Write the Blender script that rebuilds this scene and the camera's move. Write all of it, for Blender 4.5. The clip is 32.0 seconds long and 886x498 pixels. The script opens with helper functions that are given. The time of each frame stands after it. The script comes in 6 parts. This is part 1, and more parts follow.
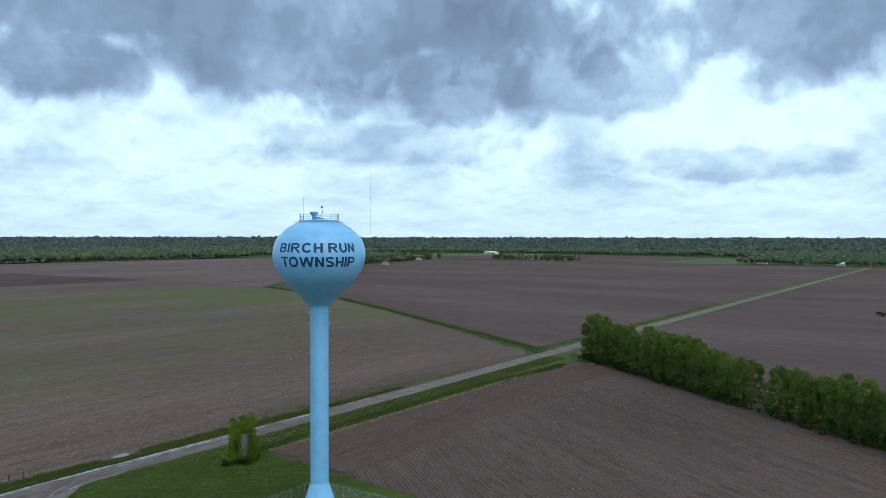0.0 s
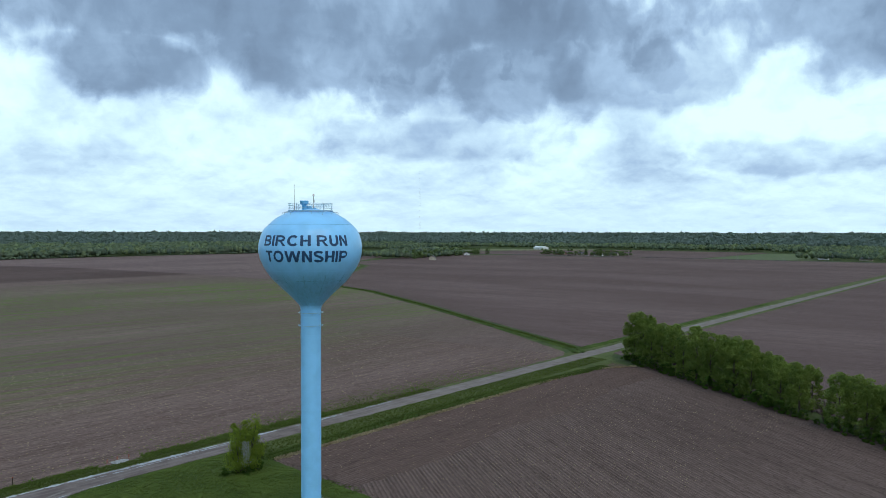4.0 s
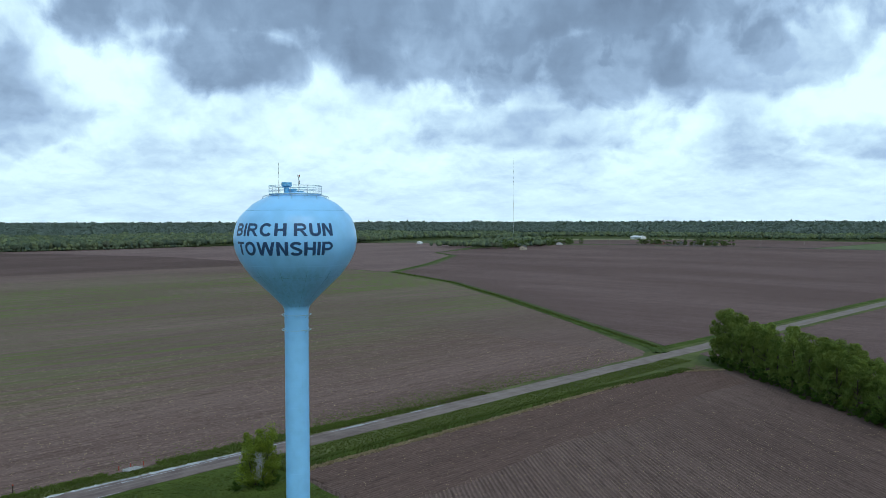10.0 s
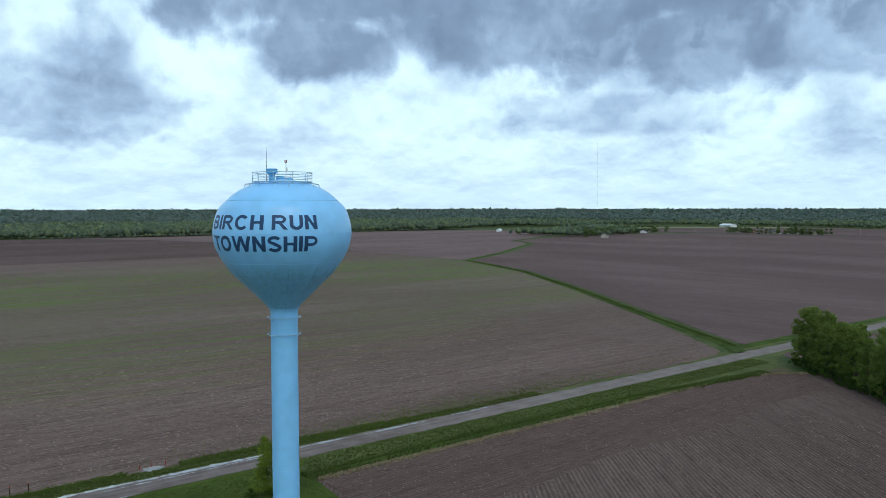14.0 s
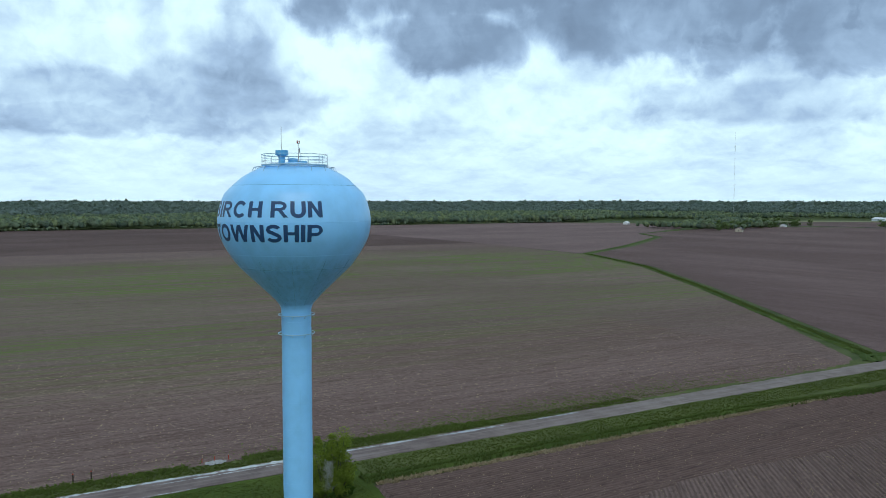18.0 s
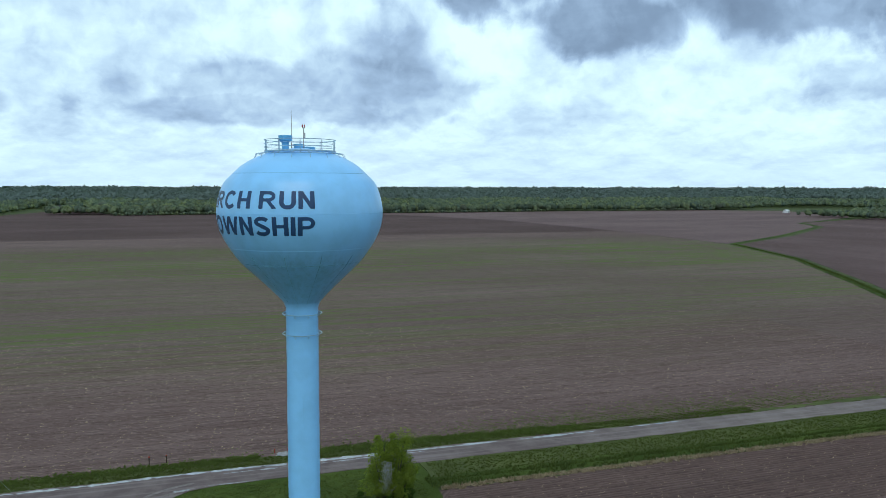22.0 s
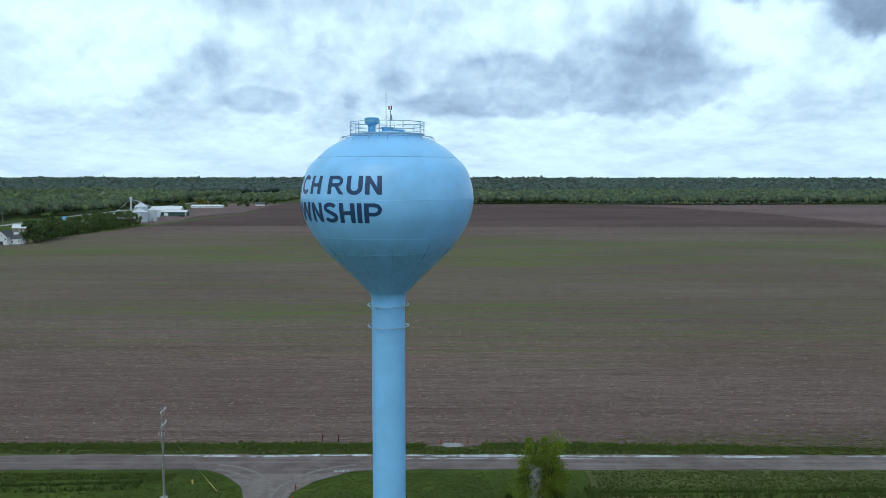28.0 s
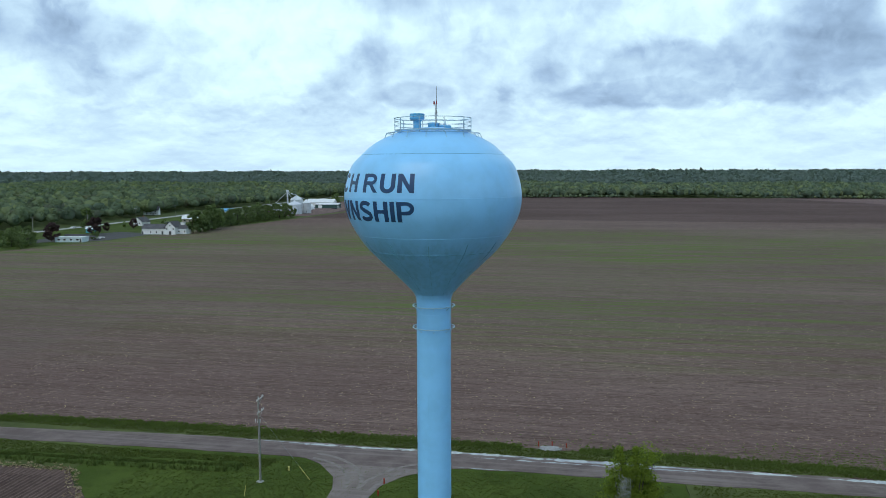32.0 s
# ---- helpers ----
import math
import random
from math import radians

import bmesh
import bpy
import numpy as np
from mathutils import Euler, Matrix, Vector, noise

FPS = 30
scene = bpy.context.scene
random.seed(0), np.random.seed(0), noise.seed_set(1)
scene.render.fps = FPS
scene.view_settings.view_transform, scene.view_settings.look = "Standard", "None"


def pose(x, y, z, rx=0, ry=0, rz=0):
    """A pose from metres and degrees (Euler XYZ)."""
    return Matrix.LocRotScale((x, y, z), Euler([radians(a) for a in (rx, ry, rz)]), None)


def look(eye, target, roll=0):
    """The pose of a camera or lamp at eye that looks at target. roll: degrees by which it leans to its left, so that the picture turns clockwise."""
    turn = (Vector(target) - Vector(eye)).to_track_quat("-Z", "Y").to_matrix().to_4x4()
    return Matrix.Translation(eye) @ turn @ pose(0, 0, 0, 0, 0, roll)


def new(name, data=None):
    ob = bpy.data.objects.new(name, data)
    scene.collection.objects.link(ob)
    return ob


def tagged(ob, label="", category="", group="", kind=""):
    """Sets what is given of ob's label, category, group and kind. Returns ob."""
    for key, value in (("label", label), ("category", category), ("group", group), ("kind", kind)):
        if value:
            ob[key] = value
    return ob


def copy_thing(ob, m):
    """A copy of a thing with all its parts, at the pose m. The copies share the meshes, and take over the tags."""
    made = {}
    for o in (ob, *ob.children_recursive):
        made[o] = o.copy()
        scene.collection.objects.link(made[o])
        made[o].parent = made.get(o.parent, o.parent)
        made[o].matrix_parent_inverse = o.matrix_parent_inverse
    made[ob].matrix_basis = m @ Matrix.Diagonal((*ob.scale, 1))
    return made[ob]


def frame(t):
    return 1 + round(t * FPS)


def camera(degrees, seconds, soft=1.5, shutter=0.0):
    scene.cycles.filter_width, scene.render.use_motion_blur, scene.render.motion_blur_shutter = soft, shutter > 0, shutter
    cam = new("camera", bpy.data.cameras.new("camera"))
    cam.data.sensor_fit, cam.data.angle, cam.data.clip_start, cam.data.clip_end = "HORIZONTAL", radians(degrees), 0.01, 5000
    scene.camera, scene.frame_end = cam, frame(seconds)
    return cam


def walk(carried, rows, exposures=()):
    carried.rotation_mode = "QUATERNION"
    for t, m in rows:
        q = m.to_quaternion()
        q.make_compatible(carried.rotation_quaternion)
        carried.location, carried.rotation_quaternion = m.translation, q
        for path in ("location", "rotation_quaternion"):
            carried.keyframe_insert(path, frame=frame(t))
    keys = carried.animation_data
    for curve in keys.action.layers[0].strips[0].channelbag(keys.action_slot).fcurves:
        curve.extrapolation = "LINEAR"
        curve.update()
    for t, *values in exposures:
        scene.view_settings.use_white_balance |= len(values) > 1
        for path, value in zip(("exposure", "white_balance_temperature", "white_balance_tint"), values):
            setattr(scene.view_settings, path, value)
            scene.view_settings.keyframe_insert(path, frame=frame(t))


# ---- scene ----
cam = camera(58.72, 32.0, soft=0.8)
# seconds, x, y, z, yaw, pitch, roll: a slow flight round the tower
ROWS = [
    (0.0, -86.36, -81.54, 43.80, -55.57, -0.93, -0.07),
    (0.5, -84.56, -81.24, 43.72, -55.20, -0.96, -0.08),
    (1.0, -82.87, -80.85, 43.62, -54.84, -1.02, -0.09),
    (1.5, -81.09, -80.58, 43.52, -54.53, -1.05, -0.09),
    (2.0, -79.31, -80.30, 43.44, -54.21, -1.10, -0.09),
    (2.5, -77.52, -80.01, 43.39, -53.84, -1.11, -0.09),
    (3.0, -75.71, -79.66, 43.38, -53.34, -1.15, -0.09),
    (3.5, -73.79, -79.39, 43.36, -52.60, -1.22, -0.09),
    (5.5, -66.70, -77.93, 43.42, -49.83, -1.54, -0.05),
    (6.0, -65.03, -77.56, 43.38, -49.36, -1.62, -0.03),
    (6.5, -63.27, -77.19, 43.33, -48.93, -1.69, -0.00),
    (7.0, -61.48, -76.83, 43.28, -48.49, -1.76, 0.01),
    (7.5, -59.58, -76.50, 43.25, -48.00, -1.81, 0.01),
    (8.0, -57.79, -76.12, 43.22, -47.45, -1.87, 0.01),
    (8.5, -56.07, -75.81, 43.17, -46.84, -1.97, 0.03),
    (9.0, -54.40, -75.52, 43.09, -46.16, -2.00, 0.06),
    (9.5, -52.66, -75.27, 43.02, -45.47, -2.02, 0.11),
    (10.0, -50.92, -75.01, 43.04, -44.76, -2.05, 0.14),
    (10.5, -49.23, -74.71, 43.09, -44.19, -2.08, 0.15),
    (11.0, -47.52, -74.39, 43.21, -43.66, -2.16, 0.13),
    (11.5, -45.85, -74.01, 43.32, -43.09, -2.27, 0.11),
    (12.0, -44.11, -73.63, 43.41, -42.37, -2.39, 0.09),
    (12.5, -42.38, -73.18, 43.42, -41.53, -2.54, 0.09),
    (13.0, -40.56, -72.77, 43.46, -40.61, -2.66, 0.10),
    (13.5, -38.81, -72.33, 43.47, -39.61, -2.84, 0.10),
    (14.0, -36.95, -72.00, 43.45, -38.65, -2.98, 0.10),
    (14.5, -35.26, -71.58, 43.28, -37.60, -3.09, 0.08),
    (16.5, -28.41, -70.16, 42.69, -33.16, -3.28, 0.00),
    (17.0, -26.71, -69.79, 42.72, -31.86, -3.32, -0.02),
    (17.5, -25.05, -69.48, 42.83, -30.58, -3.45, -0.01),
    (18.0, -23.38, -69.14, 42.92, -29.30, -3.55, -0.02),
    (18.5, -21.68, -68.83, 42.99, -27.97, -3.75, -0.03),
    (19.0, -19.92, -68.56, 43.06, -26.69, -3.90, -0.04),
    (19.5, -18.19, -68.30, 43.08, -25.35, -4.01, -0.05),
    (20.0, -16.49, -67.99, 43.09, -24.10, -4.12, -0.05),
    (20.5, -14.79, -67.66, 43.14, -22.96, -4.24, -0.06),
    (21.0, -13.06, -67.28, 43.20, -21.71, -4.34, -0.07),
    (21.5, -11.37, -66.89, 43.21, -20.23, -4.45, -0.09),
    (22.0, -9.71, -66.48, 43.22, -18.53, -4.57, -0.10),
    (22.5, -8.08, -66.07, 43.27, -16.82, -4.71, -0.09),
    (23.0, -6.30, -65.63, 43.33, -15.04, -4.87, -0.08),
    (23.5, -4.72, -65.24, 43.32, -13.46, -4.97, -0.11),
    (24.0, -3.55, -64.90, 43.28, -12.24, -5.06, -0.15),
    (24.5, -2.57, -64.59, 43.22, -11.19, -5.16, -0.18),
    (25.0, -1.81, -64.31, 43.15, -10.05, -5.23, -0.20),
    (25.5, -0.91, -64.09, 43.07, -8.68, -5.29, -0.21),
    (27.5, 3.42, -63.30, 42.78, -1.47, -5.27, -0.08),
    (28.0, 4.41, -62.95, 42.77, 0.00, -5.26, -0.05),
    (28.5, 5.41, -62.50, 42.82, 1.46, -5.25, -0.03),
    (29.0, 6.37, -62.08, 42.89, 2.90, -5.25, -0.02),
    (29.5, 7.46, -61.75, 42.94, 4.29, -5.32, -0.00),
    (30.0, 8.51, -61.47, 42.99, 5.71, -5.38, 0.03),
    (30.5, 9.48, -61.10, 43.06, 7.10, -5.45, 0.08),
    (31.0, 10.52, -60.72, 43.10, 8.37, -5.55, 0.13),
    (31.5, 11.51, -60.33, 43.12, 9.70, -5.65, 0.17),
    (32.0, 12.48, -59.92, 43.09, 11.05, -5.76, 0.19),
]
walk(cam, [(t, pose(x, y, z, 90 + pitch, roll, yaw)) for t, x, y, z, yaw, pitch, roll in ROWS])


# ---- node helpers ----
def socket(tree, node, index, value):
    if isinstance(value, bpy.types.NodeSocket):
        tree.links.new(value, node.inputs[index])
    elif value is not None:
        node.inputs[index].default_value = value


def calc(tree, op, a, b=None, c=None, clamp=False):
    n = tree.nodes.new("ShaderNodeMath")
    n.operation, n.use_clamp = op, clamp
    for i, v in enumerate((a, b, c)):
        socket(tree, n, i, v)
    return n.outputs[0]


def ramp(tree, value, lo, hi, a=0.0, b=1.0):
    """Smooth step of value from lo to hi, giving a to b."""
    n = tree.nodes.new("ShaderNodeMapRange")
    n.interpolation_type = "SMOOTHSTEP"
    for i, v in enumerate((value, lo, hi, a, b)):
        socket(tree, n, i, v)
    return n.outputs[0]


def blend(tree, factor, a, b, mode="MIX"):
    n = tree.nodes.new("ShaderNodeMix")
    n.data_type, n.blend_type = "RGBA", mode
    socket(tree, n, 0, factor)
    socket(tree, n, 6, a if isinstance(a, bpy.types.NodeSocket) else (*a, 1))
    socket(tree, n, 7, b if isinstance(b, bpy.types.NodeSocket) else (*b, 1))
    return n.outputs[2]


def grain(tree, vector, scale, detail=4.0, rough=0.55, warp=0.0):
    n = tree.nodes.new("ShaderNodeTexNoise")
    socket(tree, n, "Vector", vector)
    n.inputs["Scale"].default_value, n.inputs["Detail"].default_value = scale, detail
    n.inputs["Roughness"].default_value, n.inputs["Distortion"].default_value = rough, warp
    return n.outputs[0]


def mapped(tree, vector, scale=(1, 1, 1), turn=0.0, shift=(0, 0, 0)):
    n = tree.nodes.new("ShaderNodeMapping")
    socket(tree, n, 0, vector)
    if turn:
        n.vector_type, scale = "TEXTURE", [1 / v for v in scale]
    n.inputs[1].default_value, n.inputs[2].default_value, n.inputs[3].default_value = shift, (0, 0, radians(turn)), scale
    return n.outputs[0]


# ---- sky and light ----
def make_sky():
    world = bpy.data.worlds.new("sky")
    scene.world = world
    world.use_nodes = True
    t = world.node_tree
    t.nodes.clear()
    way = t.nodes.new("ShaderNodeTexCoord").outputs["Generated"]
    xyz = t.nodes.new("ShaderNodeSeparateXYZ")
    t.links.new(way, xyz.inputs[0])
    x, y, z = xyz.outputs
    up = calc(t, "MAXIMUM", z, 0.0)
    head = calc(t, "MULTIPLY", calc(t, "ARCTAN2", x, y), 57.2958)
    rise = calc(t, "MULTIPLY", calc(t, "ARCSINE", z), 57.2958)
    ang = t.nodes.new("ShaderNodeCombineXYZ")
    t.links.new(head, ang.inputs[0]), t.links.new(rise, ang.inputs[1])
    angles = ang.outputs[0]
    # cloud rows crowd towards the horizon
    climb = calc(t, "MULTIPLY", calc(t, "LOGARITHM", calc(t, "ADD", calc(t, "MULTIPLY", calc(t, "MAXIMUM", rise, -1.0), 0.18), 1.0), 2.71828), 14.0)
    cl = t.nodes.new("ShaderNodeCombineXYZ")
    t.links.new(head, cl.inputs[0]), t.links.new(climb, cl.inputs[1])
    stir = t.nodes.new("ShaderNodeTexNoise")
    t.links.new(cl.outputs[0], stir.inputs["Vector"])
    stir.inputs["Scale"].default_value, stir.inputs["Detail"].default_value = 0.3, 5.0
    push = t.nodes.new("ShaderNodeVectorMath")
    push.operation, push.inputs[1].default_value, push.inputs[2].default_value = "MULTIPLY_ADD", (2.0, 1.6, 0), (-1.0, -0.8, 0)
    t.links.new(stir.outputs["Color"], push.inputs[0])
    moved = t.nodes.new("ShaderNodeVectorMath")
    t.links.new(cl.outputs[0], moved.inputs[0]), t.links.new(push.outputs[0], moved.inputs[1])
    place = moved.outputs[0]

    def billow(scale, shift, detail):
        n = t.nodes.new("ShaderNodeTexVoronoi")
        n.feature, n.normalize = "SMOOTH_F1", True
        t.links.new(mapped(t, place, (0.8, 1, 1), shift=shift), n.inputs["Vector"])
        for key, v in (("Scale", scale), ("Detail", detail), ("Roughness", 0.55), ("Lacunarity", 2.1), ("Smoothness", 0.35)):
            n.inputs[key].default_value = v
        return calc(t, "SUBTRACT", 1.0, n.outputs["Distance"])

    def heap(scale, lift, shift, detail=4.0):
        """Rounded cloud heads, and how sunlit they are: tops bright, bellies grey."""
        here = billow(scale, shift, detail)
        return here, calc(t, "SUBTRACT", here, billow(scale, (shift[0], shift[1] + lift, shift[2]), detail))

    wide = grain(t, mapped(t, place, shift=(11, 3, 2)), 0.085, 7.0, 0.5)
    fine = grain(t, mapped(t, place, shift=(-4, 9, 5)), 0.26, 7.0, 0.5)
    fine_top = calc(t, "SUBTRACT", fine, grain(t, mapped(t, place, shift=(-4, 9.9, 5)), 0.26, 7.0, 0.5))
    wide_top = calc(t, "SUBTRACT", wide, grain(t, mapped(t, place, shift=(11, 4.6, 2)), 0.085, 7.0, 0.5))
    big, big_top = heap(0.12, 1.7, (3.0, 1.0, 0))
    small, small_top = heap(0.34, 0.6, (9.0, 4.0, 0))
    tiny, tiny_top = heap(0.8, 0.35, (2.0, 7.0, 0), 3.0)
    streak = grain(t, mapped(t, angles, (0.4, 1.7, 1), shift=(5, 2, 1)), 0.6, 7.0, 0.6, 0.2)
    edge = calc(t, "ADD", calc(t, "MULTIPLY", calc(t, "SUBTRACT", wide, 0.5), 1.6), calc(t, "MULTIPLY", calc(t, "SUBTRACT", fine, 0.5), 1.6))
    edge = calc(t, "SUBTRACT", edge, calc(t, "MULTIPLY", calc(t, "SUBTRACT", big, 0.6), 1.0))
    edge = calc(t, "SUBTRACT", edge, calc(t, "MULTIPLY", calc(t, "SUBTRACT", small, 0.6), 0.55))

    def banks(rows, soft, hard):
        total = None
        for h, e, w, v, k in rows:
            d = t.nodes.new("ShaderNodeVectorMath")
            d.operation = "LENGTH"
            t.links.new(mapped(t, angles, (1 / w, 1 / v, 0), shift=(-h / w, -e / v, 0)), d.inputs[0])
            m = ramp(t, calc(t, "ADD", d.outputs["Value"], edge), soft, hard, 0.0, k)
            total = m if total is None else calc(t, "MAXIMUM", total, m)
        return total

    dark = banks(BANKS, 1.13, 0.58)
    # the bulk of the sky overhead is broken cloud of the same kind
    over = calc(t, "MULTIPLY", ramp(t, rise, 17.0, 24.0), ramp(t, wide, 0.42, 0.6, 0.1, 0.75))
    dark = calc(t, "MAXIMUM", dark, over)
    calm = ramp(t, rise, 1.5, 6.0)
    belly = calc(t, "MULTIPLY", ramp(t, wide, 0.40, 0.66), ramp(t, fine, 0.4, 0.62, 0.3, 1.0))
    grey = calc(t, "MULTIPLY", belly, calc(t, "MULTIPLY", calm, 0.52))
    grey = calc(t, "ADD", grey, calc(t, "MULTIPLY", ramp(t, streak, 0.45, 0.64, 0.0, 0.07), calc(t, "SUBTRACT", 1.0, calc(t, "MULTIPLY", calm, 0.7))))
    lit = calc(t, "ADD", calc(t, "MULTIPLY", big_top, 0.42), calc(t, "MULTIPLY", small_top, 0.42))
    lit = calc(t, "ADD", lit, calc(t, "ADD", calc(t, "MULTIPLY", wide_top, 0.9), calc(t, "MULTIPLY", fine_top, 0.75)))
    lit = calc(t, "ADD", lit, calc(t, "MULTIPLY", tiny_top, ramp(t, rise, 7.0, 3.0, 0.1, 0.4)))
    lit = calc(t, "MULTIPLY", lit, calc(t, "MULTIPLY", ramp(t, rise, 0.3, 6.0, 0.3, 1.0), ramp(t, dark, 0.2, 1.0, 1.0, 0.6)))
    tone = calc(t, "SUBTRACT", ramp(t, rise, 0.0, 6.0, 0.80, 0.88), grey)
    tone = calc(t, "SUBTRACT", tone, calc(t, "MULTIPLY", dark, 0.62))
    tone = calc(t, "ADD", tone, calc(t, "MULTIPLY", calc(t, "SUBTRACT", fine, 0.5), calc(t, "MULTIPLY", dark, 0.4)))
    tone = calc(t, "ADD", tone, lit)
    tone = calc(t, "ADD", tone, calc(t, "MULTIPLY", banks(GLOWS, 1.4, 0.2), 0.13), clamp=True)
    sky = t.nodes.new("ShaderNodeTexSky")
    sky.sky_type, sky.sun_disc = "NISHITA", False
    sky.sun_elevation, sky.sun_rotation = radians(52), radians(SUN_HEADING)
    blue = blend(t, 1.0, sky.outputs[0], (0.11, 0.11, 0.11), "MULTIPLY")
    hue = t.nodes.new("ShaderNodeValToRGB")
    t.links.new(tone, hue.inputs[0])
    shades = [(0.0, (0.165, 0.245, 0.365)), (0.25, (0.225, 0.335, 0.49)), (0.5, (0.37, 0.535, 0.745)), (0.7, (0.54, 0.75, 0.93)), (0.86, (0.69, 0.94, 1.0)), (1.0, (0.78, 1.03, 1.02))]
    while len(hue.color_ramp.elements) < len(shades):
        hue.color_ramp.elements.new(0.5)
    for el, (at, c) in zip(hue.color_ramp.elements, shades):
        el.position, el.color = at, (*c, 1)
    thin = calc(t, "MULTIPLY", ramp(t, streak, 0.30, 0.42, 0.1, 0.0), ramp(t, rise, 3.0, 8.0))
    col = blend(t, thin, hue.outputs[0], blue)
    back = t.nodes.new("ShaderNodeBackground")
    t.links.new(col, back.inputs[0])
    back.inputs[1].default_value = SKY_STRENGTH
    out = t.nodes.new("ShaderNodeOutputWorld")
    t.links.new(back.outputs[0], out.inputs[0])


SUN_HEADING, SKY_STRENGTH = 200.0, 1.06
# heading, elevation, half width, half height, weight
BANKS = [
    (47, 15.6, 22, 4.4, 0.86), (33, 15.8, 12, 3.2, 0.85), (41, 12.4, 7.5, 2.4, 0.8), (57, 11.4, 10, 3.0, 0.68), (66, 11.2, 6, 2.6, 0.58),
    (30.5, 11.2, 5.6, 2.2, 0.82), (82, 15.5, 9, 4.2, 0.75), (52, 6.6, 7, 1.4, 0.35), (75, 4.9, 8, 1.0, 0.34), (9, 6.4, 10.5, 2.0, 0.4),
    (3, 5.2, 6, 1.1, 0.48), (13.5, 7.6, 6, 2.2, 0.34), (-3, 12.9, 7, 2.2, 0.2), (-13, 13.0, 9, 2.2, 0.12), (-13, 5.3, 2.8, 0.9, 0.32), (-37, 8.7, 5.5, 1.6, 0.13),
]
GLOWS = [(71, 14, 3.2, 3, 1.0), (10, 11.5, 5, 2.4, 1.0), (36, 9.8, 2.5, 1.6, 0.8), (61, 7.2, 5, 1.2, 0.8), (76, 8, 7, 2, 0.9), (-16, 10, 9, 1.6, 0.9), (-33, 12, 7, 2, 0.9), (22, 9.5, 4, 2, 0.8)]
make_sky()
sun = new("sun", bpy.data.lights.new("sun", "SUN"))
sun.data.energy, sun.data.angle, sun.data.color = 1.15, radians(40), (1.0, 0.96, 0.9)
sun.matrix_world = look((0, 0, 0), (-math.sin(radians(SUN_HEADING)) * 0.62, -math.cos(radians(SUN_HEADING)) * 0.62, -0.79))


# ---- materials ----
def material(name, build, rough=0.8, metal=0.0, spec=None):
    m = bpy.data.materials.new(name)
    m.use_nodes = True
    t = m.node_tree
    b = t.nodes["Principled BSDF"]
    b.inputs["Roughness"].default_value, b.inputs["Metallic"].default_value = rough, metal
    b.inputs["Specular IOR Level"].default_value = (0.04 if rough >= 0.6 else 0.35) if spec is None else spec
    place = t.nodes.new("ShaderNodeTexCoord").outputs["Object"]
    r = build(t, place, b)
    if r is not None:
        socket(t, b, 0, r if isinstance(r, bpy.types.NodeSocket) else (*r, 1))
    return m


def relief(t, b, height, strength, distance):
    n = t.nodes.new("ShaderNodeBump")
    n.inputs["Strength"].default_value, n.inputs["Distance"].default_value = strength, distance
    t.links.new(height, n.inputs["Height"])
    t.links.new(n.outputs[0], b.inputs["Normal"])


def world_place(t):
    return t.nodes.new("ShaderNodeNewGeometry").outputs["Position"]


def axis(t, vector, i):
    n = t.nodes.new("ShaderNodeSeparateXYZ")
    t.links.new(vector, n.inputs[0])
    return n.outputs[i]


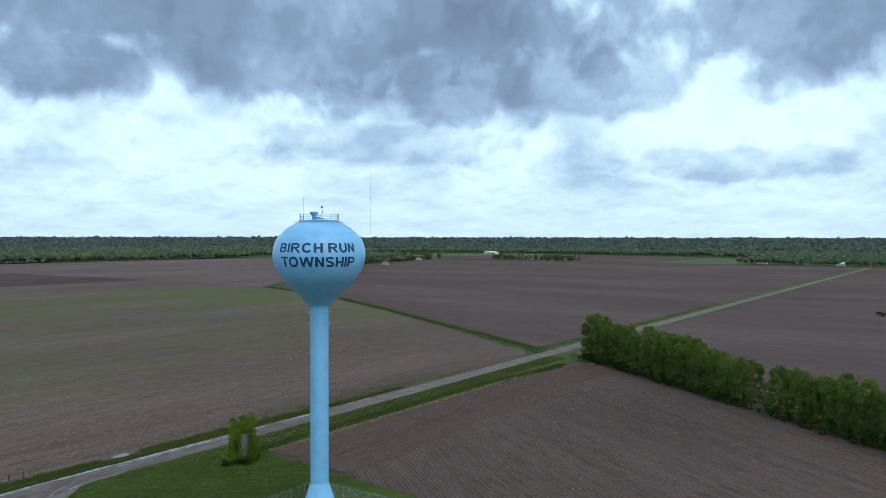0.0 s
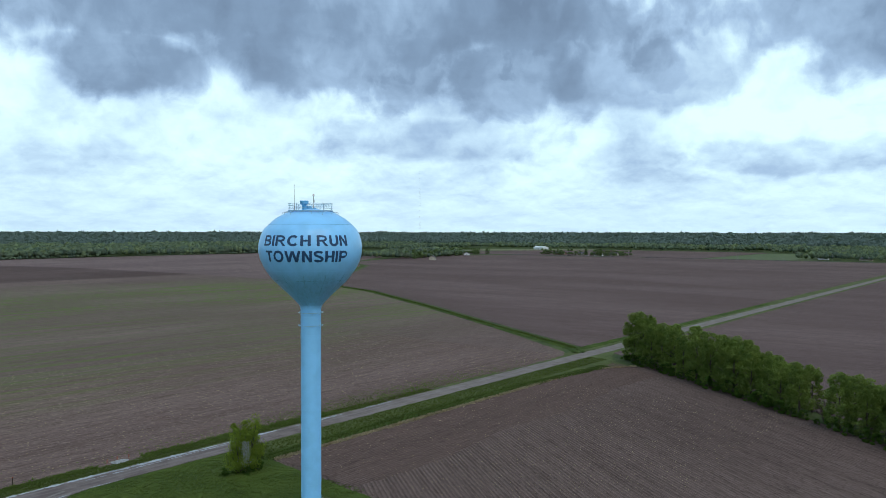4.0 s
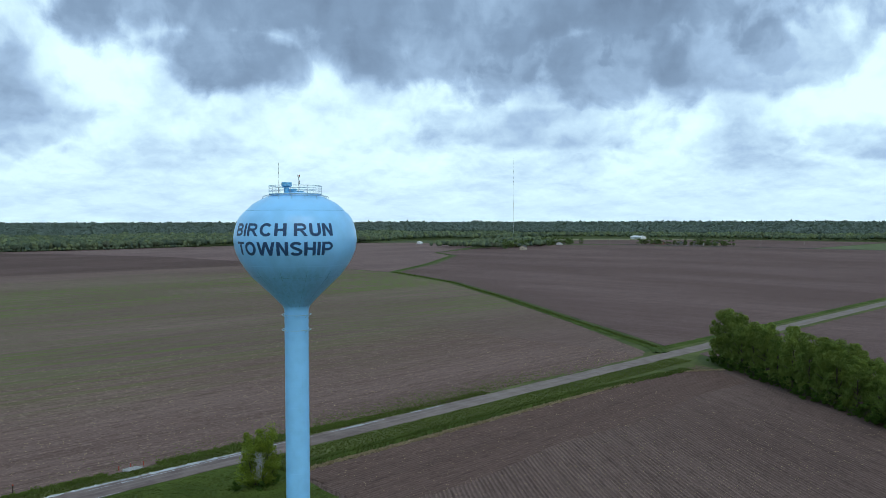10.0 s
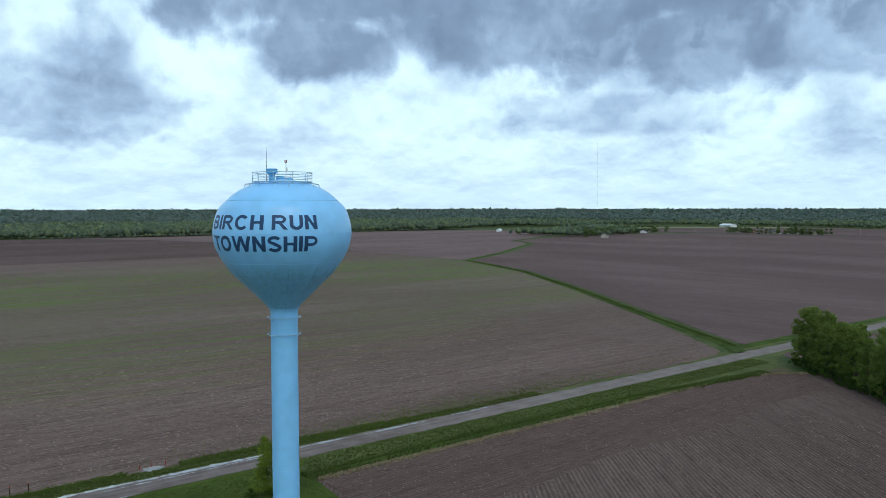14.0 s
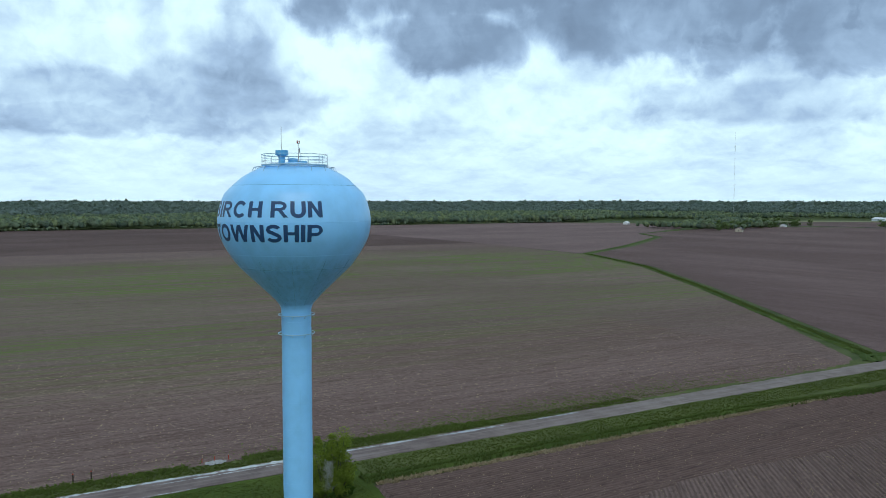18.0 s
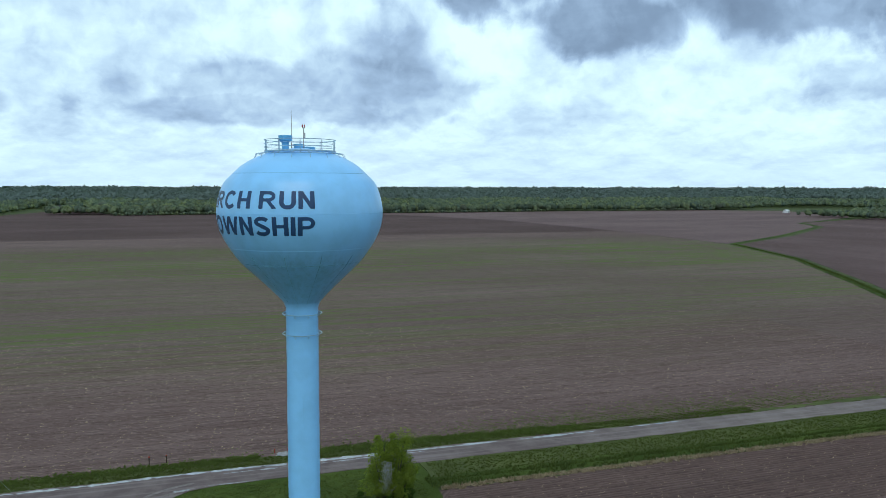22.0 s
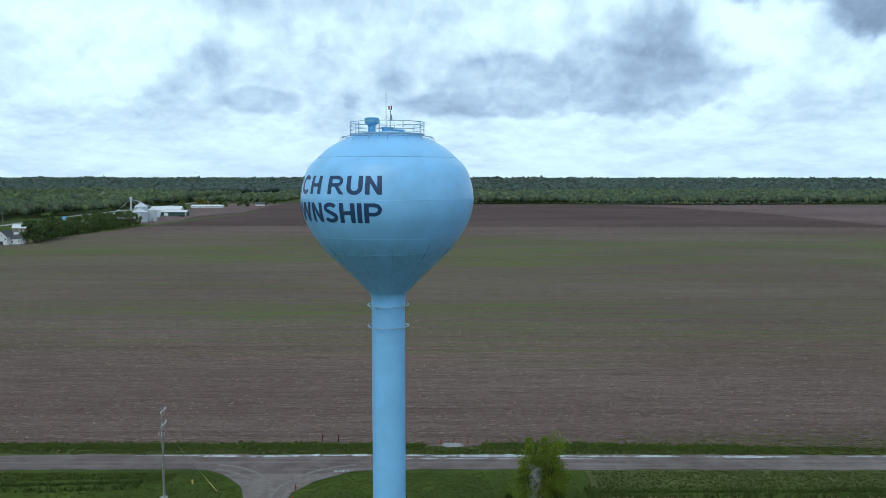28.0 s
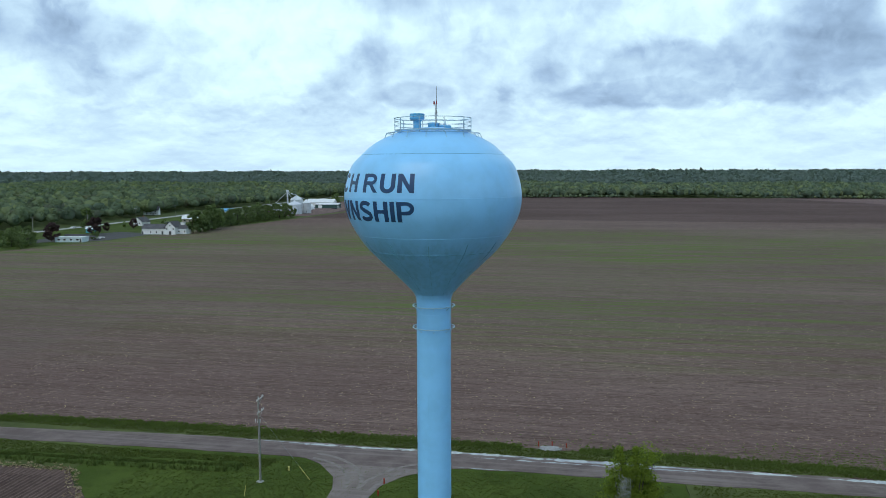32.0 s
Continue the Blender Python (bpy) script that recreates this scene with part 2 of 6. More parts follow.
def soil(dark, pale, straw, turn, weeds=0.0, rows=0.3, chaff=0.5):
    """Tilled ground: broad damp patches, drill rows along one direction, clods and straw."""
    dark, pale, straw = [(r * 1.05, g * 1.02, b * 1.07) for r, g, b in (dark, pale, straw)]

    def build(t, p, b):
        broad = grain(t, mapped(t, p, (0.35, 1, 1), turn), 0.012, 5, 0.55, 0.4)
        drill = grain(t, mapped(t, p, (0.07, 1.0, 1), turn), 1.5, 3, 0.7)
        wide = grain(t, mapped(t, p, (0.05, 1.0, 1), turn), 0.12, 6, 0.68)
        mottle = grain(t, mapped(t, p, (0.5, 1.0, 1), turn), 0.25, 7, 0.8)
        clod = grain(t, p, 1.2, 5, 0.75)
        dash = grain(t, mapped(t, p, (0.22, 1, 1), turn), 2.6, 4, 0.75)
        pass_lines = grain(t, mapped(t, p, (0.012, 1.0, 1), turn), 0.32, 5, 0.75)
        c = blend(t, ramp(t, broad, 0.36, 0.66), dark, pale)
        c = blend(t, ramp(t, pass_lines, 0.5, 0.64, 0.0, 0.3), c, tuple(v * 0.62 for v in dark))
        c = blend(t, ramp(t, wide, 0.45, 0.62, 0.0, 0.3), c, tuple(v * 0.66 for v in dark))
        c = blend(t, ramp(t, mottle, 0.46, 0.6, 0.0, 0.08), c, straw)
        c = blend(t, ramp(t, drill, 0.5, 0.62, 0.0, 0.5), c, tuple(v * 0.5 for v in dark))
        c = blend(t, ramp(t, clod, 0.5, 0.64, 0.0, 0.55), c, tuple(v * 0.42 for v in dark))
        c = blend(t, ramp(t, dash, 0.54, 0.64, 0.0, chaff), c, straw)
        wave = t.nodes.new("ShaderNodeTexWave")
        wave.bands_direction = "Y"
        t.links.new(mapped(t, p, (1, 1, 1), turn), wave.inputs["Vector"])
        for key, v in (("Scale", 0.413), ("Distortion", 1.1), ("Detail", 3.0), ("Detail Scale", 0.6)):
            wave.inputs[key].default_value = v
        c = blend(t, ramp(t, wave.outputs[1], 0.45, 0.95, 0.0, rows), c, tuple(v * 0.4 for v in dark))
        if weeds:
            y = axis(t, p, 1)
            wob = calc(t, "MULTIPLY", calc(t, "SUBTRACT", grain(t, mapped(t, p, (0.5, 1, 1)), 0.012, 4), 0.5), 120)
            yy = calc(t, "ADD", y, wob)
            one = calc(t, "MULTIPLY", ramp(t, yy, 150, 180), ramp(t, yy, 230, 195))
            two = calc(t, "MULTIPLY", ramp(t, yy, 270, 340), ramp(t, yy, 545, 430))
            haze_of_weeds = calc(t, "MULTIPLY", ramp(t, yy, 85, 160, 0.0, 0.42), ramp(t, yy, 560, 480))
            band = calc(t, "MAXIMUM", calc(t, "MULTIPLY", one, 0.75), calc(t, "MULTIPLY", two, 0.9))
            band = calc(t, "MAXIMUM", band, haze_of_weeds)
            streak = ramp(t, grain(t, mapped(t, p, (0.02, 1, 1), turn), 0.3, 7, 0.75), 0.42, 0.62)
            patch = ramp(t, grain(t, mapped(t, p, (0.4, 1, 1)), 0.01, 4), 0.35, 0.6, 0.4, 1.0)
            f = calc(t, "MULTIPLY", calc(t, "MULTIPLY", band, streak), calc(t, "MULTIPLY", patch, weeds * 1.6), clamp=True)
            c = blend(t, f, c, (0.095, 0.132, 0.036))
        relief(t, b, calc(t, "ADD", clod, calc(t, "MULTIPLY", drill, 0.8)), 0.9, 0.2)
        return c
    return build


def turf(dark, light, dry, clump=0.5):
    def build(t, p, b):
        p = world_place(t)
        a = grain(t, p, 0.09, 5, 0.6)
        f = grain(t, p, clump, 6, 0.7)
        fine = grain(t, p, 4.0, 4, 0.7)
        c = blend(t, ramp(t, a, 0.35, 0.65), dark, light)
        c = blend(t, ramp(t, f, 0.5, 0.72, 0.0, 0.6), c, tuple(v * 0.55 for v in dark))
        c = blend(t, ramp(t, fine, 0.55, 0.78, 0.0, 0.45), c, dry)
        relief(t, b, fine, 0.6, 0.1)
        return c
    return build


def gravel(t, p, b):
    along = grain(t, mapped(t, p, (0.03, 1, 1)), 0.9, 4, 0.6)
    a = grain(t, p, 0.25, 5, 0.65)
    fine = grain(t, p, 7.0, 4, 0.75)
    c = blend(t, ramp(t, a, 0.35, 0.68), (0.115, 0.09, 0.086), (0.165, 0.134, 0.127))
    # dry and pale away from the junction, and in the driveway
    dry = calc(t, "MAXIMUM", ramp(t, axis(t, p, 0), 15, 110), ramp(t, axis(t, p, 1), 48, 45))
    c = blend(t, calc(t, "MULTIPLY", dry, 0.6), c, blend(t, ramp(t, a, 0.35, 0.68), (0.175, 0.15, 0.138), (0.235, 0.205, 0.19)))
    c = blend(t, ramp(t, along, 0.46, 0.66, 0.0, 0.4), c, (0.25, 0.22, 0.21))
    c = blend(t, ramp(t, fine, 0.55, 0.78, 0.0, 0.4), c, (0.07, 0.06, 0.058))
    relief(t, b, fine, 0.5, 0.04)
    return c


def leaf(dark, light, big=0.25, pass_through=0.35, bare=0.0):
    def build(t, p, b):
        rnd = t.nodes.new("ShaderNodeNewGeometry").outputs["Random Per Island"]
        own = t.nodes.new("ShaderNodeObjectInfo").outputs["Random"]
        n = grain(t, world_place(t), big, 3, 0.6)
        f = calc(t, "ADD", calc(t, "MULTIPLY", rnd, 0.55), calc(t, "MULTIPLY", ramp(t, n, 0.3, 0.7), 0.45))
        c = blend(t, f, dark, light)
        c = blend(t, calc(t, "MULTIPLY", own, 0.35), c, tuple(v * 0.6 for v in light))
        if bare:
            # each tree of a wood has its own green; some are not yet in leaf
            cell = t.nodes.new("ShaderNodeTexVoronoi")
            cell.voronoi_dimensions = "2D"
            t.links.new(world_place(t), cell.inputs["Vector"])
            cell.inputs["Scale"].default_value = 0.095
            c = blend(t, ramp(t, axis(t, cell.outputs["Color"], 0), 0.45, 1.0, 0.0, 0.6), c, (light[0] * 1.25, light[1] * 1.15, light[2] * 0.85))
            c = blend(t, ramp(t, axis(t, cell.outputs["Color"], 1), 0.5, 1.0, 0.0, 0.6), c, (dark[0] * 0.75, dark[1] * 0.85, dark[2] * 1.0))
            stand = grain(t, world_place(t), big * 1.7, 4, 0.65)
            c = blend(t, calc(t, "MULTIPLY", ramp(t, stand, 0.52, 0.66, 0.0, bare), ramp(t, axis(t, cell.outputs["Color"], 2), 0.35, 0.6)), c, (0.1, 0.094, 0.086))
        thin = t.nodes.new("ShaderNodeBsdfTranslucent")
        t.links.new(blend(t, 1.0, c, (1.3, 1.25, 0.7), "MULTIPLY"), thin.inputs[0])
        mix = t.nodes.new("ShaderNodeMixShader")
        mix.inputs[0].default_value = pass_through
        t.links.new(b.outputs[0], mix.inputs[1]), t.links.new(thin.outputs[0], mix.inputs[2])
        t.links.new(mix.outputs[0], t.nodes["Material Output"].inputs[0])
        return c
    return build


def plain(colour, vary=0.12, scale=1.5, bump=0.0):
    def build(t, p, b):
        n = grain(t, p, scale, 6, 0.65)
        fine = grain(t, p, scale * 9, 3, 0.6)
        c = blend(t, ramp(t, n, 0.35, 0.7), colour, tuple(v * (1 - vary * 2) for v in colour))
        c = blend(t, ramp(t, fine, 0.5, 0.75, 0.0, vary * 2), c, tuple(v * 0.6 for v in colour))
        if bump:
            relief(t, b, fine, 0.4, bump)
        return c
    return build


def tank_paint(t, p, b):
    """Pale blue enamel with faint streaks, and a streaky darker tone on the underside plates."""
    streak = grain(t, mapped(t, p, (1, 1, 0.05)), 3.0, 5, 0.65)
    cloud = grain(t, p, 0.5, 5, 0.6)
    c = blend(t, ramp(t, cloud, 0.35, 0.7), TANK, tuple(v * 0.9 for v in TANK))
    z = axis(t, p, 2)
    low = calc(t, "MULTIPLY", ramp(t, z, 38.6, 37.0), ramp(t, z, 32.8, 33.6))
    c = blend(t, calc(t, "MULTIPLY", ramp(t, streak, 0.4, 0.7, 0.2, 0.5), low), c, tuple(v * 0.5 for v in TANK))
    c = blend(t, ramp(t, streak, 0.6, 0.8, 0.0, 0.14), c, tuple(v * 0.55 for v in TANK))
    relief(t, b, cloud, 0.12, 0.05)
    return c


TANK = (0.245, 0.585, 0.93)
M = {
    "ground": material("meadow_soil", turf((0.05, 0.07, 0.025), (0.075, 0.095, 0.035), (0.12, 0.11, 0.06), 0.05)),
    "north": material("stubble_soil", soil((0.128, 0.091, 0.077), (0.17, 0.125, 0.106), (0.275, 0.22, 0.177), 0, 1.0, 0.12, 0.52), 0.95),
    "dark": material("damp_soil", soil((0.09, 0.062, 0.054), (0.128, 0.091, 0.08), (0.175, 0.132, 0.112), 0), 0.95),
    "pink": material("dry_soil", soil((0.15, 0.108, 0.098), (0.195, 0.145, 0.132), (0.25, 0.192, 0.17), 0), 0.95),
    "east": material("tilled_soil", soil((0.112, 0.078, 0.07), (0.16, 0.115, 0.103), (0.215, 0.165, 0.14), 90), 0.95),
    "near": material("drilled_soil", soil((0.115, 0.081, 0.068), (0.15, 0.109, 0.091), (0.205, 0.157, 0.127), 53, 0.0, 0.38, 0.35), 0.95),
    "head": material("headland_soil", soil((0.115, 0.081, 0.068), (0.15, 0.109, 0.091), (0.205, 0.157, 0.127), 1.2, 0.0, 0.38, 0.35), 0.95),
    "lawn": material("lawn_grass", turf((0.042, 0.066, 0.012), (0.068, 0.098, 0.019), (0.12, 0.125, 0.04), 0.35)),
    "verge": material("rough_grass", turf((0.064, 0.08, 0.028), (0.092, 0.112, 0.038), (0.17, 0.142, 0.088), 0.6)),
    "gravel": material("gravel", gravel, 0.9),
    "track": material("packed_gravel", plain((0.22, 0.195, 0.182), 0.16, 0.9, 0.02), 0.9),
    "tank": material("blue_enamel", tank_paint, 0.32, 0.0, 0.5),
    "letter": material("navy_paint", plain((0.018, 0.06, 0.15), 0.06, 2.0), 0.45),
    "rail": material("painted_steel", plain((0.32, 0.5, 0.63), 0.1), 0.4),
    "west": material("west_soil", soil((0.118, 0.084, 0.07), (0.16, 0.117, 0.097), (0.22, 0.168, 0.134), 90, 0.0, 0.55, 0.35), 0.95),
    "ditch": material("ditch_grass", turf((0.038, 0.062, 0.014), (0.068, 0.1, 0.024), (0.12, 0.118, 0.05), 0.45)),
    "pale_meadow": material("hay_meadow", turf((0.15, 0.16, 0.09), (0.2, 0.2, 0.12), (0.24, 0.22, 0.14), 0.05)),
    "bright_meadow": material("meadow", turf((0.085, 0.11, 0.055), (0.11, 0.135, 0.065), (0.15, 0.145, 0.09), 0.05)),
    "blade": material("grass_blades", leaf((0.07, 0.104, 0.028), (0.12, 0.165, 0.046), 0.4), 0.7),
    "blade_dark": material("ditch_blades", leaf((0.056, 0.082, 0.024), (0.1, 0.135, 0.042), 0.4), 0.7),
    "blade_lawn": material("lawn_blades", leaf((0.068, 0.094, 0.026), (0.1, 0.132, 0.038), 0.3), 0.7),
    "straw": material("straw", leaf((0.2, 0.155, 0.11), (0.42, 0.35, 0.26), 0.5), 0.85),
    "asphalt": material("asphalt", plain((0.09, 0.09, 0.095), 0.15, 0.3), 0.9),
    "concrete": material("concrete", plain((0.36, 0.36, 0.35), 0.12, 0.5), 0.85),
    "pale_stone": material("crushed_stone", plain((0.33, 0.34, 0.34), 0.16, 2.0, 0.03), 0.9),
    "water": material("milky_water", plain((0.4, 0.42, 0.43), 0.16, 0.8), 0.16, 0.0, 0.5),
    "seam": material("weld_grime", plain((0.14, 0.37, 0.58), 0.1), 0.5),
    "vent": material("vent_paint", plain((0.13, 0.42, 0.68), 0.08), 0.4),
    "grey_metal": material("galvanised_steel", plain((0.3, 0.32, 0.33), 0.1), 0.45, 0.6),
    "pale_metal": material("pale_steel", plain((0.5, 0.53, 0.56), 0.08), 0.5, 0.3),
    "lamp_red": material("red_glass", plain((0.28, 0.04, 0.04), 0.05), 0.2),
    "red": material("red_paint", plain((0.33, 0.05, 0.03), 0.12), 0.6),
    "dark_red": material("faded_red_paint", plain((0.09, 0.03, 0.03), 0.12), 0.7),
    "yellow": material("yellow_plastic", plain((0.6, 0.5, 0.16), 0.08), 0.5),
    "wood": material("dark_wood", plain((0.06, 0.045, 0.035), 0.2, 4.0), 0.85),
    "grey_wood": material("weathered_wood", plain((0.3, 0.29, 0.27), 0.2, 3.0), 0.85),
    "pale_wood": material("pale_timber", plain((0.5, 0.48, 0.44), 0.12, 3.0), 0.8),
    "porcelain": material("porcelain", plain((0.55, 0.55, 0.55), 0.06), 0.25),
    "twig": material("brown_twigs", plain((0.11, 0.085, 0.07), 0.2, 3.0), 0.9),
    "silver_twig": material("silver_twigs", plain((0.34, 0.35, 0.32), 0.15, 3.0), 0.85),
    "white_wall": material("white_siding", plain((0.72, 0.73, 0.74), 0.06, 0.4), 0.7),
    "trim_white": material("white_trim", plain((0.78, 0.78, 0.78), 0.04), 0.6),
    "tan_wall": material("tan_siding", plain((0.42, 0.37, 0.3), 0.08, 0.4), 0.75),
    "brick_wall": material("brick_red_wall", plain((0.26, 0.13, 0.1), 0.12, 0.6), 0.85),
    "brick": material("chimney_brick", plain((0.25, 0.12, 0.09), 0.15, 2.0), 0.85),
    "pale_blue": material("pale_blue_wall", plain((0.55, 0.66, 0.72), 0.07, 0.4), 0.7),
    "teal_wall": material("teal_wall", plain((0.1, 0.35, 0.42), 0.08, 0.4), 0.6),
    "white_roof": material("white_metal_roof", plain((0.7, 0.73, 0.75), 0.06, 0.3), 0.45),
    "grey_roof": material("grey_shingles", plain((0.11, 0.11, 0.12), 0.16, 0.8), 0.9),
    "blue_roof": material("blue_metal", plain((0.12, 0.38, 0.66), 0.06, 0.3), 0.4),
    "green_metal": material("dark_green_metal", plain((0.035, 0.085, 0.075), 0.1, 0.4), 0.55),
    "galv": material("corrugated_steel", plain((0.58, 0.62, 0.66), 0.08, 0.3), 0.45, 0.3),
    "galv_roof": material("bin_roof_steel", plain((0.66, 0.7, 0.74), 0.06, 0.3), 0.4, 0.3),
    "dark_door": material("dark_door", plain((0.06, 0.06, 0.065), 0.1), 0.5),
    "glass": material("window_glass", plain((0.03, 0.035, 0.04), 0.05), 0.06, 0.0, 0.6),
    "tyre": material("tyre_rubber", plain((0.025, 0.025, 0.025), 0.1), 0.85),
    "car_white": material("white_car_paint", plain((0.75, 0.76, 0.77), 0.02), 0.25),
    "car_dark": material("dark_car_paint", plain((0.03, 0.035, 0.045), 0.05), 0.25),
    "car_grey": material("grey_car_paint", plain((0.22, 0.23, 0.25), 0.05), 0.3),
    "leaf": material("green_leaves", leaf((0.066, 0.112, 0.034), (0.225, 0.295, 0.078), 0.25, 0.5), 0.6),
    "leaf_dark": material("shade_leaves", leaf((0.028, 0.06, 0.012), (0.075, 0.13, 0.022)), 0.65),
    "leaf_young": material("young_leaves", leaf((0.11, 0.165, 0.026), (0.22, 0.29, 0.045), 0.4, 0.45), 0.6),
    "leaf_mid": material("garden_leaves", leaf((0.084, 0.124, 0.064), (0.19, 0.26, 0.11), 0.1, 0.45), 0.65),
    "leaf_plum": material("plum_leaves", leaf((0.05, 0.034, 0.04), (0.1, 0.065, 0.07), 0.2), 0.65),
    "leaf_gold": material("golden_leaves", leaf((0.14, 0.12, 0.02), (0.3, 0.25, 0.04), 0.2), 0.65),
    # woods lean to blue: aerial haze is mixed into the leaf colours, most for the farthest
    "wood_leaf": material("hazed_woodland_leaves", leaf((0.108, 0.146, 0.112), (0.195, 0.255, 0.16), 0.03, 0.35, 0.5), 0.8),
    "wood_far_hazed": material("hazed_far_woodland_leaves", leaf((0.095, 0.132, 0.13), (0.14, 0.185, 0.165), 0.012, 0.25), 0.85),
    "wood_west": material("hazed_western_woodland_leaves", leaf((0.096, 0.132, 0.094), (0.185, 0.245, 0.14), 0.03, 0.35, 0.6), 0.8),
    "bark": material("bark", plain((0.11, 0.09, 0.07), 0.25, 3.0, 0.03), 0.9),
}


# ---- building helpers ----
def mesh_object(name, verts, faces, mat, parent=None, smooth=False):
    me = bpy.data.meshes.new(name)
    me.from_pydata([tuple(map(float, v)) for v in verts], [], [tuple(map(int, f)) for f in faces])
    if smooth:
        me.polygons.foreach_set("use_smooth", [True] * len(me.polygons))
    me.materials.append(mat)
    ob = new(name, me)
    ob.parent = parent
    return ob


def part(name, bm, mat, parent=None, label="", smooth=False):
    me = bpy.data.meshes.new(name)
    if smooth:
        for f in bm.faces:
            f.smooth = len(f.verts) < 5
    bm.to_mesh(me)
    bm.free()
    me.materials.append(mat)
    ob = new(name, me)
    ob.parent = parent
    return tagged(ob, label) if label else ob


def base(name, x, y, z=0.0, rz=0.0, **tags):
    ob = new(name)
    ob.matrix_world = pose(x, y, z, 0, 0, rz)
    ob.empty_display_size = 0.2
    return tagged(ob, **tags)


def lathe(profile, steps, bm=None, closed=False, caps=True):
    """Turn (radius, height) pairs about z."""
    bm = bm or bmesh.new()
    rings = []
    for r, z in profile:
        rings.append([bm.verts.new((r * math.cos(2 * math.pi * i / steps), r * math.sin(2 * math.pi * i / steps), z)) for i in range(steps)])
    for a, b in zip(rings, rings[1:] + (rings[:1] if closed else [])):
        for i in range(steps):
            bm.faces.new((a[i], a[(i + 1) % steps], b[(i + 1) % steps], b[i]))
    if not closed and caps:
        for ring, flip in ((rings[0], True), (rings[-1], False)):
            bm.faces.new(ring[::-1] if flip else ring)
    return bm


def ring_tube(radius, z, thick, steps=64, sides=6, bm=None):
    return lathe([(radius + thick * math.cos(2 * math.pi * k / sides), z + thick * math.sin(2 * math.pi * k / sides)) for k in range(sides)], steps, bm, True)


def bar(a, b, thick, bm=None, sides=6, end=None):
    """A round bar from a to b, tapering to end."""
    bm = bm or bmesh.new()
    a, b = Vector(a), Vector(b)
    q = (b - a).to_track_quat("Z", "Y").to_matrix()
    end = thick if end is None else end
    r1 = [bm.verts.new(a + q @ Vector((thick * math.cos(2 * math.pi * i / sides), thick * math.sin(2 * math.pi * i / sides), 0))) for i in range(sides)]
    r2 = [bm.verts.new(b + q @ Vector((end * math.cos(2 * math.pi * i / sides), end * math.sin(2 * math.pi * i / sides), 0))) for i in range(sides)]
    for i in range(sides):
        bm.faces.new((r1[i], r1[(i + 1) % sides], r2[(i + 1) % sides], r2[i]))
    bm.faces.new(r1[::-1]), bm.faces.new(r2)
    return bm


def block(lo, hi, bm=None, bevel=0.0):
    bm = bm or bmesh.new()
    m = Matrix.LocRotScale([(a + b) / 2 for a, b in zip(lo, hi)], None, [b - a for a, b in zip(lo, hi)])
    made = bmesh.ops.create_cube(bm, size=1, matrix=m)["verts"]
    if bevel:
        bmesh.ops.bevel(bm, geom=list({e for v in made for e in v.link_edges}), offset=bevel, segments=1, affect="EDGES")
    return bm


def sheet(name, outline, z, mat, label, thick=0.3, jag=0.0, step=6.0, seed=1):
    """A flat slab of ground with an outline that may wander."""
    rnd = random.Random(seed)
    pts = []
    for (ax, ay), (bx, by) in zip(outline, outline[1:] + outline[:1]):
        d = math.hypot(bx - ax, by - ay)
        n = max(1, int(d / step)) if jag else 1
        for i in range(n):
            k = i / n
            o = rnd.uniform(-jag, jag) if jag and i else 0.0
            pts.append((ax + (bx - ax) * k - (by - ay) / d * o, ay + (by - ay) * k + (bx - ax) / d * o))
    bm = bmesh.new()
    top = [bm.verts.new((x, y, z)) for x, y in pts]
    low = [bm.verts.new((x, y, z - thick)) for x, y in pts]
    bm.faces.new(top)
    for i in range(len(pts)):
        j = (i + 1) % len(pts)
        bm.faces.new((top[i], low[i], low[j], top[j]))
    bmesh.ops.recalc_face_normals(bm, faces=bm.faces)
    if bm.faces[0].normal.z < 0:
        bmesh.ops.reverse_faces(bm, faces=bm.faces)
    bmesh.ops.triangulate(bm, faces=[f for f in bm.faces if len(f.verts) > 4])
    return tagged(part(name, bm, mat), label, kind="structure")


# ---- the land ----
rng = np.random.default_rng(7)
bm = bmesh.new()
bmesh.ops.create_grid(bm, x_segments=20, y_segments=20, size=7000)
tagged(part("ground", bm, M["ground"]), "flat rural ground of grass and soil reaching the horizon", kind="structure")
bpy.data.objects["ground"].location.z = -0.12


